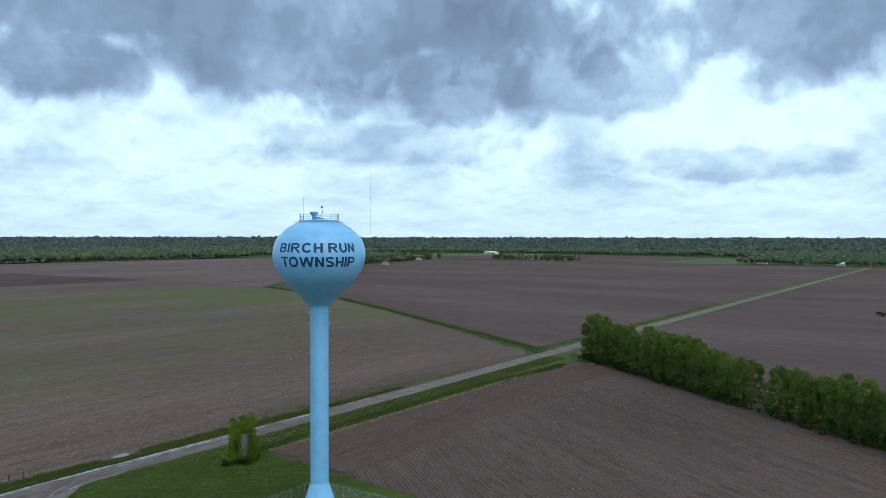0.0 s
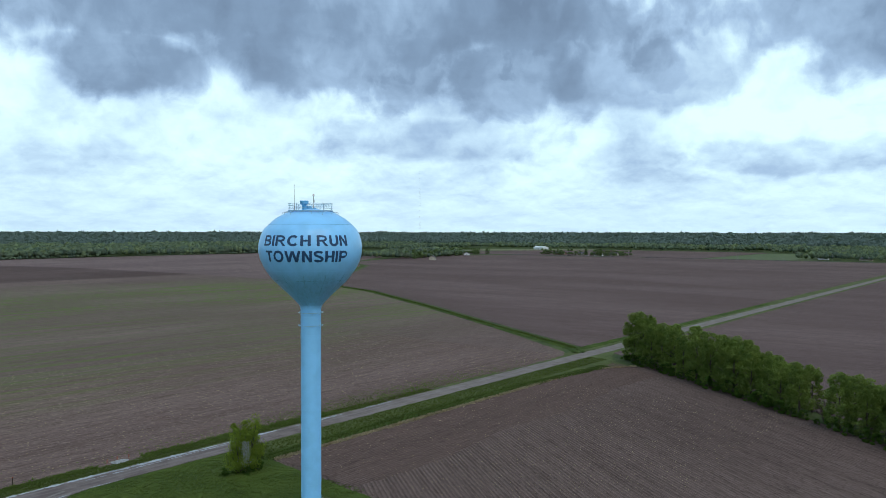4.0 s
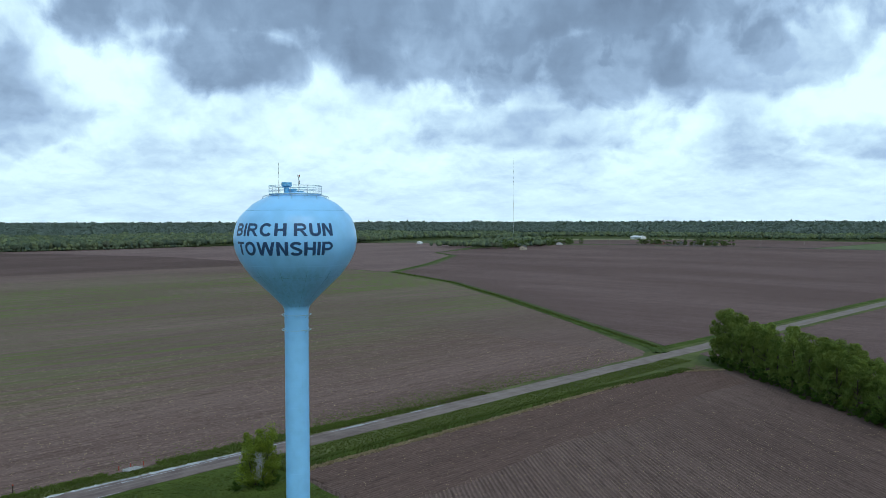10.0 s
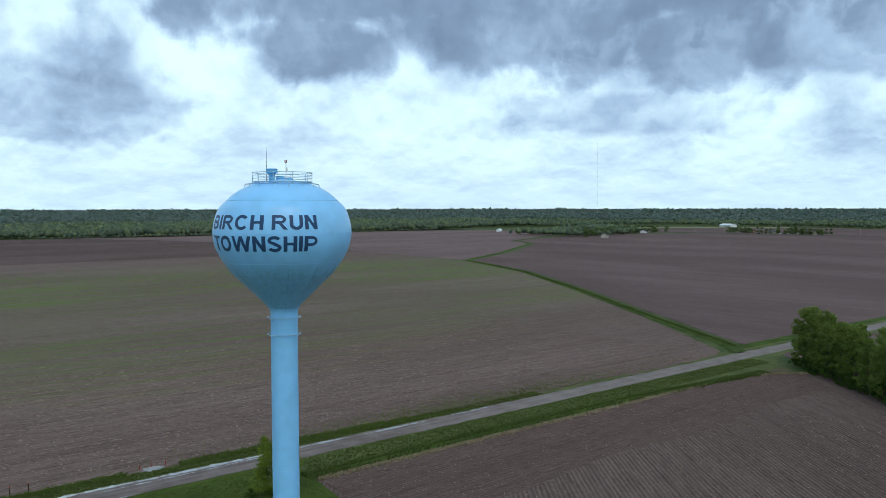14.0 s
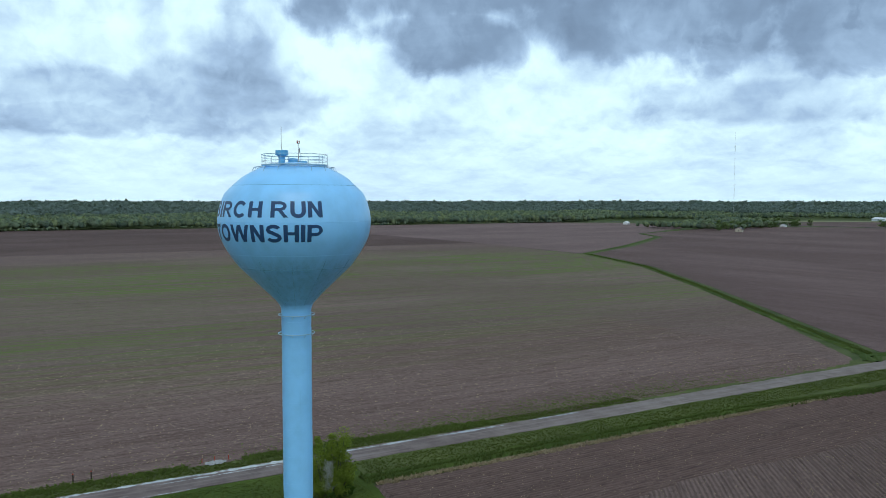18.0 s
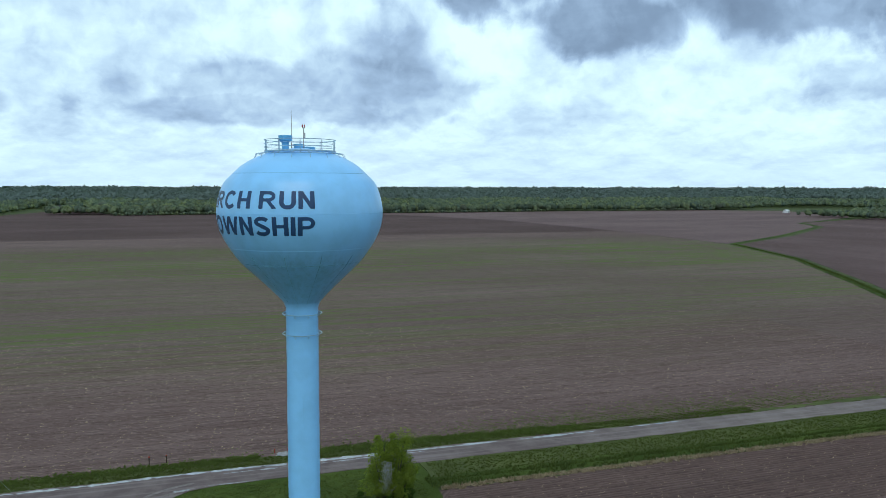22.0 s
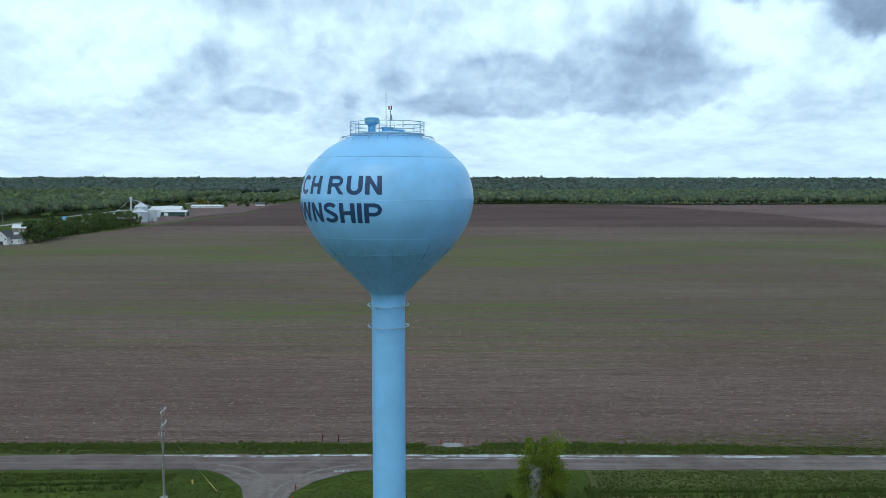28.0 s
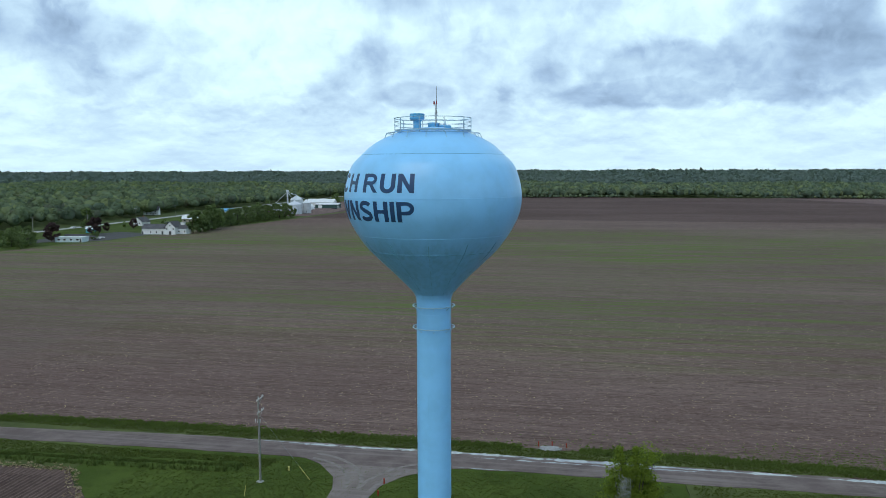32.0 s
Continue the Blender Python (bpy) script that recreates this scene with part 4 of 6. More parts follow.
for k in range(12):
    a = radians(30 * k + 8)
    bm = bmesh.new()
    line = [(tank_radius(z) + 0.006, z) for z in [33.5 + 3.4 * i / 8 for i in range(9)]]
    for (r1, z1), (r2, z2) in zip(line, line[1:]):
        bar((r1 * math.cos(a), r1 * math.sin(a), z1), (r2 * math.cos(a), r2 * math.sin(a), z2), 0.01, bm, 4)
    part("weld_seam", bm, M["seam"], tank)
    bm = bmesh.new()
    line = [(tank_radius(z) + 0.004, z) for z in [36.5, 36.93, 37.3, 37.7]]
    for (r1, z1), (r2, z2) in zip(line, line[1:]):
        bar((r1 * math.cos(a), r1 * math.sin(a), z1), (r2 * math.cos(a), r2 * math.sin(a), z2), 0.022, bm, 4)
    part("seam_stain", bm, M["seam"], tank)
for z in (9.5, 12, 14.5, 17, 19.5, 22, 24.5, 27, 29.5, 31.9):
    part("weld_seam", ring_tube(1.347, z, 0.012, 64, 4), M["tank"], shaft)
# painter's rails round the neck
for z in (32.48, 30.78):
    rail = part("painter_rail", ring_tube(1.64, z, 0.035, 64, 6), M["rail"], tower)
    for k in range(8):
        a = radians(45 * k + 12)
        bm = bmesh.new()
        bar((1.34 * math.cos(a), 1.34 * math.sin(a), z - 0.3), (1.64 * math.cos(a), 1.64 * math.sin(a), z - 0.02), 0.022, bm, 5)
        bar((1.34 * math.cos(a), 1.34 * math.sin(a), z - 0.02), (1.64 * math.cos(a), 1.64 * math.sin(a), z - 0.02), 0.022, bm, 5)
        part("bracket", bm, M["rail"], rail)
# roof walkway, rails and outriggers
part("walkway", lathe([(2.55, 45.98), (2.95, 45.98), (2.95, 46.03), (2.55, 46.03)], 64, None, True), M["tank"], tower)
guard = part("guard_rail", ring_tube(2.93, 47.0, 0.03, 64, 6), M["rail"], tower)
for z in (46.72, 46.42):
    part("mid_rail", ring_tube(2.93, z, 0.022, 64, 5), M["rail"], guard)
part("kick_plate", lathe([(2.94, 46.0), (2.95, 46.0), (2.95, 46.12), (2.94, 46.12)], 64, None, True), M["rail"], guard)
for k in range(10):
    a = radians(36 * k + 10)
    part("rail_post", bar((2.93 * math.cos(a), 2.93 * math.sin(a), 45.7), (2.93 * math.cos(a), 2.93 * math.sin(a), 47.02), 0.032), M["rail"], guard)
for k in range(16):
    a = radians(22.5 * k + 4)
    p = [(r * math.cos(a), r * math.sin(a), z) for r, z in ((3.0, 45.95), (3.62, 45.85), (3.85, tank_radius(45.3) * 0 + 45.33))]
    bm = bar(p[0], p[1], 0.025, None, 5)
    bar(p[1], p[2], 0.025, bm, 5)
    part("outrigger", bm, M["rail"], tower)
part("roof_lug_rail", ring_tube(3.6, 45.86, 0.02, 64, 5), M["rail"], tower)
# vent, hatch, whip aerial and obstruction light
vent = part("vent", lathe([(0.3, 45.9), (0.3, 46.78), (0.42, 46.88), (0.42, 46.93)], 28), M["vent"], tower, "blue mushroom vent")
vent.location = (-1.22, -0.1, 0)
part("vent_cap", lathe([(0.4, 46.9), (0.55, 46.94), (0.57, 47.0), (0.57, 47.22), (0.58, 47.34), (0.5, 47.38)], 28), M["vent"], vent)
hatch = part("hatch", lathe([(0.42, 46.2), (0.42, 46.58), (0.46, 46.6), (0.46, 46.68), (0.3, 46.71)], 24), M["vent"], tower)
hatch.location = (-0.05, 0.4, 0)
lid = part("manway_lid", lathe([(0.5, 46.25), (0.5, 46.42), (0.52, 46.44), (0.4, 46.5)], 24), M["vent"], tower)
lid.location = (0.85, 0.5, 0)
part("lid_hinge", bar((0.35, 0.45, 46.4), (0.45, 0.45, 46.66), 0.05), M["rail"], lid).location = (-0.85, -0.5, 0)
aerial = part("whip_aerial", bar((-0.3, 2.9, 46.0), (-0.3, 2.9, 49.75), 0.03, None, 6, 0.02), M["grey_metal"], tower, "tall thin grey whip aerial")
part("aerial_clamp", bar((-0.3, 2.9, 46.2), (-0.3, 2.9, 46.9), 0.06), M["grey_metal"], aerial)
lamp = part("obstruction_light", bar((0.25, -0.3, 46.2), (0.25, -0.3, 48.0), 0.03), M["grey_metal"], tower, "slim post with twin red obstruction lights")
part("conduit", bar((0.36, -0.3, 47.2), (0.36, -0.3, 47.6), 0.05), M["grey_metal"], lamp)
for dx in (-0.09, 0.09):
    part("lamp_globe", lathe([(0.04, 48.05), (0.055, 48.1), (0.055, 48.26), (0.02, 48.3)], 12), M["lamp_red"], lamp).location = (0.25 + dx, -0.3, 0)
part("lamp_arm", bar((0.12, -0.3, 48.02), (0.38, -0.3, 48.02), 0.04), M["grey_metal"], lamp)


# heavy sans capitals, painted: strokes in a box one unit high
def arc(cx, cy, rx, ry, a0, a1, n=16):
    return [(cx + rx * math.cos(radians(a0 + (a1 - a0) * k / n)), cy + ry * math.sin(radians(a0 + (a1 - a0) * k / n))) for k in range(n + 1)]


def ladder(left, right, n=8):
    """A straight limb between two sloping edges, each given as (bottom, top)."""
    def mix(edge, k):
        return tuple(a + (b - a) * k / n for a, b in zip(*edge))
    return [(mix(left, k), mix(right, k)) for k in range(n + 1)]


def brush_line(pts, wide):
    """A limb of even width along a bent line."""
    out = []
    for k, (x, y) in enumerate(pts):
        (ax, ay), (bx, by) = pts[max(0, k - 1)], pts[min(len(pts) - 1, k + 1)]
        if pts[0] == pts[-1] and k in (0, len(pts) - 1):
            (ax, ay), (bx, by) = pts[-2], pts[1]
        d = math.hypot(bx - ax, by - ay)
        ox, oy = -(by - ay) / d * wide / 2, (bx - ax) / d * wide / 2
        out.append(((x - ox, y - oy), (x + ox, y + oy)))
    return out


def stem(x, low=0.0, high=1.0, wide=0.225):
    return ladder(((x, low), (x, high)), ((x + wide, low), (x + wide, high)))


def slant(x0, x1, wide=0.225):
    """From x0 at the foot to x1 at the head."""
    return ladder(((x0, 0), (x1, 1)), ((x0 + wide, 0), (x1 + wide, 1)))


def flat_bar(x0, x1, y0, y1):
    return ladder(((x0, y0), (x1, y0)), ((x0, y1), (x1, y1)), 4)


def bowl(y0, y1, x, rx, wide=0.185):
    m, ry = (y0 + y1) / 2, (y1 - y0 - wide) / 2
    return brush_line([(0.1, m + ry), (0.3, m + ry)] + arc(x, m, rx, ry, 90, -90) + [(0.3, m - ry), (0.1, m - ry)], wide)


CAPITALS = {
    "B": (0.86, [stem(0), bowl(0.42, 1.0, 0.46, 0.27), bowl(0.0, 0.59, 0.48, 0.29)]),
    "I": (0.225, [stem(0)]),
    "R": (0.95, [stem(0), bowl(0.41, 1.0, 0.5, 0.27), ladder(((0.71, 0), (0.38, 0.46)), ((0.95, 0), (0.6, 0.46)))]),
    "C": (0.92, [brush_line(arc(0.47, 0.5, 0.37, 0.42, 42, 318, 28), 0.215)]),
    "H": (0.8, [stem(0), stem(0.575), flat_bar(0.1, 0.7, 0.41, 0.59)]),
    "U": (0.8, [brush_line([(0.1, 1.0), (0.1, 0.8), (0.1, 0.6)] + arc(0.4, 0.37, 0.3, 0.285, 180, 360) + [(0.7, 0.6), (0.7, 0.8), (0.7, 1.0)], 0.225)]),
    "N": (0.8, [stem(0), stem(0.575), slant(0.59, 0.0)]),
    "T": (0.83, [stem(0.315), flat_bar(0, 0.83, 0.83, 1.0)]),
    "O": (0.99, [brush_line(arc(0.495, 0.5, 0.395, 0.42, 0, 360, 32), 0.215)]),
    "W": (1.35, [slant(0.24, 0.0), slant(0.24, 0.57), slant(0.9, 0.57), slant(0.9, 1.14)]),
    "S": (0.84, [brush_line(arc(0.42, 0.735, 0.3, 0.18, 22, 235) + arc(0.42, 0.27, 0.315, 0.18, 55, -160), 0.205)]),
    "P": (0.82, [stem(0), bowl(0.35, 1.0, 0.46, 0.27)]),
}


def lettering(word, left, right, bottom, top, space=0.13):
    """Capitals wrapped round the tank: angles from south towards west."""
    total = sum(CAPITALS[c][0] for c in word) + space * (len(word) - 1)
    at = 0.0
    for c in word:
        width, limbs_of = CAPITALS[c]
        bm = bmesh.new()
        for level, rungs in enumerate(limbs_of):
            prev = None
            for rung in rungs:
                pair = []
                for x, y in rung:
                    z = bottom + (top - bottom) * y
                    a = radians(left + (right - left) * (at + x) / total)
                    r = tank_radius(z) + 0.016 + 0.004 * level
                    pair.append(bm.verts.new((-math.sin(a) * r, -math.cos(a) * r, z)))
                if prev:
                    bm.faces.new((prev[0], prev[1], pair[1], pair[0]))
                prev = pair
        bmesh.ops.recalc_face_normals(bm, faces=bm.faces)
        for f in bm.faces:
            mid_point = f.calc_center_median()
            if f.normal.x * mid_point.x + f.normal.y * mid_point.y < 0:
                f.normal_flip()
        part("letter", bm, M["letter"], tower, "dark navy painted letter " + c)
        at += width + space


lettering("BIRCH", 101.3, 42.3, 41.48, 42.82)
lettering("RUN", 35.9, -0.6, 41.48, 42.82)
lettering("TOWNSHIP", 98.0, -0.5, 39.42, 40.86, 0.11)

# ---- fence round the tower ----
fence = base("chain_link_fence", 0, 0, label="square grey chain-link fence with barbed wire round the tower base", category="fence")
for sx, sy, ex, ey in ((-12, -12, 12, -12), (12, -12, 12, 12), (12, 12, -12, 12), (-12, 12, -12, -12)):
    for k in range(8):
        x, y = sx + (ex - sx) * k / 8, sy + (ey - sy) * k / 8
        part("post", bar((x, y, -0.1), (x, y, 2.15), 0.04), M["grey_metal"], fence)
    part("top_rail", bar((sx, sy, 2.0), (ex, ey, 2.0), 0.022, None, 5), M["grey_metal"], fence)
    for z in (2.15, 2.3):
        part("barbed_wire", bar((sx, sy, z), (ex, ey, z), 0.008, None, 4), M["grey_metal"], fence)
    bm = bmesh.new()
    n = 160
    for k in range(n):
        for d in (1, -1):
            u0, u1 = k / n, (k + 10 * d) / n
            if 0 <= u1 <= 1:
                bar((sx + (ex - sx) * u0, sy + (ey - sy) * u0, 0.05), (sx + (ex - sx) * u1, sy + (ey - sy) * u1, 2.0), 0.006, bm, 3)
    part("wire_mesh", bm, M["grey_metal"], fence)

# ---- utility pole ----
pole = base("utility_pole", -32.9, 39.0, label="tall weathered wooden utility pole with two slanting crossarms", category="utility pole")
part("pole", bar((0, 0, -0.3), (0, 0, 12.1), 0.14, None, 12, 0.09), M["grey_wood"], pole)
for z in (11.75, 9.9):
    arm = part("crossarm", block((-0.06, -1.25, -0.07), (0.06, 1.25, 0.07), None, 0.015), M["pale_wood"], pole)
    arm.matrix_local = pose(0.16, 0.3, z, 0, 0, 3)
    for k in (-1.1, -0.5, 0.5, 1.1):
        part("insulator", lathe([(0.05, 0.07), (0.07, 0.12), (0.04, 0.2), (0.06, 0.26)], 10), M["porcelain"], arm).location = (0, k, 0)
    for k in (-0.8, 0.8):
        part("brace", bar((0.02, k, -0.05), (-0.1, 0, -0.75), 0.025), M["grey_metal"], arm)
part("conduit", bar((0.2, -0.05, 0), (0.18, -0.05, 9.0), 0.04), M["grey_metal"], pole, "grey riser conduit")
for k in (-0.35, 0.0, 0.35):
    cut = part("fuse_cutout", bar((k, -0.3, 8.5), (k + 0.12, -0.42, 9.05), 0.05), M["porcelain"], pole)
    part("cutout_bracket", bar((k, -0.3, 8.6), (0, 0, 8.5), 0.03), M["grey_metal"], cut)
part("mound", lathe([(0.6, -0.02), (0.4, 0.07), (0.2, 0.1)], 18), M["pale_stone"], pole, "small pale soil mound")
guy = base("guy_wire", -26.3, 40.8, label="steel guy wire with a yellow plastic guard", category="guy wire")
part("wire", bar((0, 0, 0), (-6.55, -1.75, 9.6), 0.012, None, 4), M["grey_metal"], guy)
part("guard", bar((-0.03, -0.01, 0.04), (-1.45, -0.39, 2.12), 0.05), M["yellow"], guy, "pale yellow guy guard")


# ---- trees ----
def leaf_mass(rnd, centres, radii, per, size, squash=0.85):
    """Many small leaf sprays on the shells of round clumps."""
    n = len(centres) * per
    c, r = np.repeat(centres, per, 0), np.repeat(radii, per)
    d = rnd.normal(size=(n, 3))
    d /= np.linalg.norm(d, axis=1)[:, None]
    p = c + d * (r * rnd.uniform(0.55, 1.05, n))[:, None] * np.array([1, 1, squash])
    nrm = d + rnd.normal(0, 0.55, (n, 3)) + np.array([0, 0, 0.35])
    nrm /= np.linalg.norm(nrm, axis=1)[:, None]
    a = np.cross(nrm, rnd.normal(size=(n, 3)))
    a /= np.linalg.norm(a, axis=1)[:, None]
    b = np.cross(nrm, a)
    s = (size * rnd.uniform(0.55, 1.3, n))[:, None]
    verts = np.stack([p - a * s, p + b * s * 0.55 + nrm * s * 0.1, p + a * s, p - b * s * 0.55 + nrm * s * 0.1], 1).reshape(-1, 3)
    return verts, np.arange(n * 4).reshape(-1, 4)


def crown_clumps(rnd, high, radius, low, count, lean=0.12, top=1.0):
    """Clump centres filling an uneven egg between the heights low and high."""
    z = low + (high - low) * rnd.uniform(0, 1, count) ** 0.85
    k = (z - low) / (high - low)
    wide = radius * np.sqrt(np.clip(1 - (np.abs(k - 0.36) / 0.68) ** 1.9, 0.03, 1)) * top
    a = rnd.uniform(0, 2 * np.pi, count)
    q = np.sqrt(rnd.uniform(0.15, 1, count)) * wide * rnd.uniform(0.85, 1.05, count)
    c = np.c_[np.cos(a) * q, np.sin(a) * q, z]
    return c, radius * rnd.uniform(0.17, 0.31, count)


def limbs(rnd, high, low, radius, thick, mat, ob, count=7):
    bm = bar((0, 0, -0.3), (0.1, 0.05, low + (high - low) * 0.55), thick, None, 9, thick * 0.35)
    for k in range(count):
        a, z = rnd.uniform(0, 6.28), rnd.uniform(max(0.6, low * 0.7), low + (high - low) * 0.4)
        q = radius * rnd.uniform(0.5, 0.8)
        bar((0, 0, z), (q * math.cos(a), q * math.sin(a), z + q * rnd.uniform(0.7, 1.3)), thick * 0.4, bm, 6, thick * 0.12)
    part("trunk", bm, mat, ob)


def tree(seed, high, radius, low, clumps, per, size, leaf_mat, label, category="tree", x=0, y=0, group="", bark="bark"):
    rnd = np.random.default_rng(seed)
    ob = base("tree", x, y, label=label, category=category, group=group)
    limbs(rnd, high, low, radius, 0.02 * high, M[bark], ob)
    c, r = crown_clumps(rnd, high - radius * 0.2, radius * 0.85, low, clumps)
    v, f = leaf_mass(rnd, c, r, per, size)
    mesh_object("crown", v, f, leaf_mat, ob)
    return ob


def plant_copy(ob, x, y, scale, turn, tall=1.0, label=""):
    got = copy_thing(ob, pose(x, y, 0, 0, 0, turn) @ Matrix.Diagonal((scale, scale, scale * tall, 1)))
    return tagged(got, label) if label else got


HEDGE = "leafy green deciduous tree in a dense field row"
protos = [tree(40 + i, h, r, 0.5, 105, 84, 0.25, M["leaf"], HEDGE, group="row of trees by the field") for i, (h, r) in enumerate(((16.6, 4.9), (15.0, 4.3), (17.6, 4.5), (13.2, 4.6)))]
rr = random.Random(12)
row_length = (TREE_B - TREE_A).length
spots = []
d = 0.5
while d < row_length + 50:
    for side in (2.6, 8.6):
        g = d + rr.uniform(-1.4, 1.4) + (2.5 if side > 5 else 0)
        if 82 < g < 94.5 and not (side > 5 and g > 92):
            continue
        p = TREE_A + ROW_WAY * g + ROW_SIDE * (side + rr.uniform(-0.8, 0.8) + 1.2)
        tall = 0.96 if g < 60 else (0.85 if g < 85 else 0.83)
        spots.append((p.x, p.y, tall * rr.uniform(0.8, 1.08) * (0.93 if g < 6 else 1)))
    d += 6.3
for i, (x, y, s) in enumerate(spots):
    p = protos[i % 4]
    if i < 4:
        p.matrix_world = pose(x, y, 0, 0, 0, rr.uniform(0, 360))
    else:
        plant_copy(p, x, y, s, rr.uniform(0, 360), rr.uniform(0.92, 1.08))
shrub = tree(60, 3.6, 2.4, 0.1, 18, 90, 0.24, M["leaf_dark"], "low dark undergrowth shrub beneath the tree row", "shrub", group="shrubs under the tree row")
q = TREE_A + ROW_SIDE * 1.5
shrub.matrix_world = pose(q.x, q.y, 0)
for k in range(1, 34):
    g = k * 4.3 + rr.uniform(-1, 1)
    q = TREE_A + ROW_WAY * g + ROW_SIDE * rr.uniform(0.9, 2.0)
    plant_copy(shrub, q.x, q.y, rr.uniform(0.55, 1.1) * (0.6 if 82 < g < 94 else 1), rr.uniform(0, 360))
bare = base("bare_bush", *(TREE_A + ROW_WAY * 88.5 + ROW_SIDE * 5), label="brown leafless bush in a gap of the tree row", category="bush")
bm = bmesh.new()
for k in range(90):
    a, q, z = rr.uniform(0, 6.28), rr.uniform(0.5, 3.2), rr.uniform(2, 6.5)
    bar((rr.uniform(-0.6, 0.6), rr.uniform(-0.6, 0.6), 0), (q * math.cos(a), q * math.sin(a), z), 0.05, bm, 4, 0.015)
part("branches", bm, M["twig"], bare)

# the young tree by the lawn: several leafy stems, one side bare and silvery
young = base("young_tree", 17.2, 36.6, label="young yellow-green tree with bare silvery branches on one side", category="tree")
rnd = np.random.default_rng(77)
stems = [(2.3, -1.0, 9.8, 1.9), (1.0, 0.6, 9.2, 1.8), (3.4, 0.6, 8.4, 1.8), (-1.7, 0.9, 8.6, 1.5), (-2.9, -0.3, 7.2, 1.7), (2.4, 1.0, 6.0, 2.1), (-3.4, 0.6, 4.6, 1.9), (0.4, -1.2, 3.0, 2.0), (3.9, -0.8, 5.0, 1.9), (-0.3, 0.9, 8.0, 1.7), (-0.6, 0.4, 6.0, 1.8), (-2.0, -1.0, 3.2, 1.9), (2.6, -1.8, 3.4, 2.0), (-4.2, 0.0, 2.4, 1.5), (1.4, -0.9, 7.0, 1.7), (0.2, -0.2, 8.0, 1.8), (-0.9, 0.2, 7.8, 1.6)]
for sx, sy, h, r in [(x * 0.82, y, h, r * 0.88) for x, y, h, r in stems]:
    part("stem", bar((sx * 0.35, sy * 0.35, -0.2), (sx, sy, h * 0.9), 0.11, None, 7, 0.03), M["bark"], young)
    n = int(h * 2.6)
    z = rnd.uniform(0.4, h, n)
    wide = r * np.sqrt(np.clip(1.05 - (z / h) ** 2, 0.06, 1))
    a = rnd.uniform(0, 6.28, n)
    c = np.c_[sx * (0.4 + 0.6 * z / h) + np.cos(a) * wide * 0.55, sy * (0.4 + 0.6 * z / h) + np.sin(a) * wide * 0.55, z]
    v, f = leaf_mass(rnd, c, rnd.uniform(0.5, 1.2, n), 95, 0.13)
    mesh_object("foliage", v, f, M["leaf_young"], young)
bm = bmesh.new()
for k in range(260):
    z, a = rnd.uniform(1.4, 5.6), rnd.uniform(0, 6.28)
    x, y = -0.9 + rnd.normal(0, 0.4), -1.5 + rnd.normal(0, 0.35)
    bar((x, y, z), (x + 0.5 * math.cos(a), y + 0.5 * math.sin(a), z + rnd.uniform(0.1, 0.6)), 0.022, bm, 3, 0.01)
for k in range(5):
    bar((-0.3 + 0.1 * k, -0.5, 0), (-1.2 + 0.25 * k, -1.4, 5.6), 0.045, bm, 5, 0.02)
part("bare_branches", bm, M["silver_twig"], young, "bare silvery branches")
plant_copy(shrub, 13.2, 36.8, 0.55, 40, 0.7, "low dark shrub at the foot of a young tree")
plant_copy(shrub, 19.2, 35.4, 0.6, 140, 0.8, "low dark shrub at the foot of a young tree")
plant_copy(shrub, 16.4, 34.8, 0.6, 200, 0.6, "low dark shrub at the foot of a young tree")


# ---- woods ----
def crown_ball(level):
    bm = bmesh.new()
    bmesh.ops.create_icosphere(bm, subdivisions=level, radius=1)
    bm.verts.index_update()
    v = np.array([tuple(q.co) for q in bm.verts])
    f = np.array([[q.index for q in p.verts] for p in bm.faces])
    bm.free()
    return v, f


BALLS = {k: crown_ball(k) for k in (1, 2, 3)}


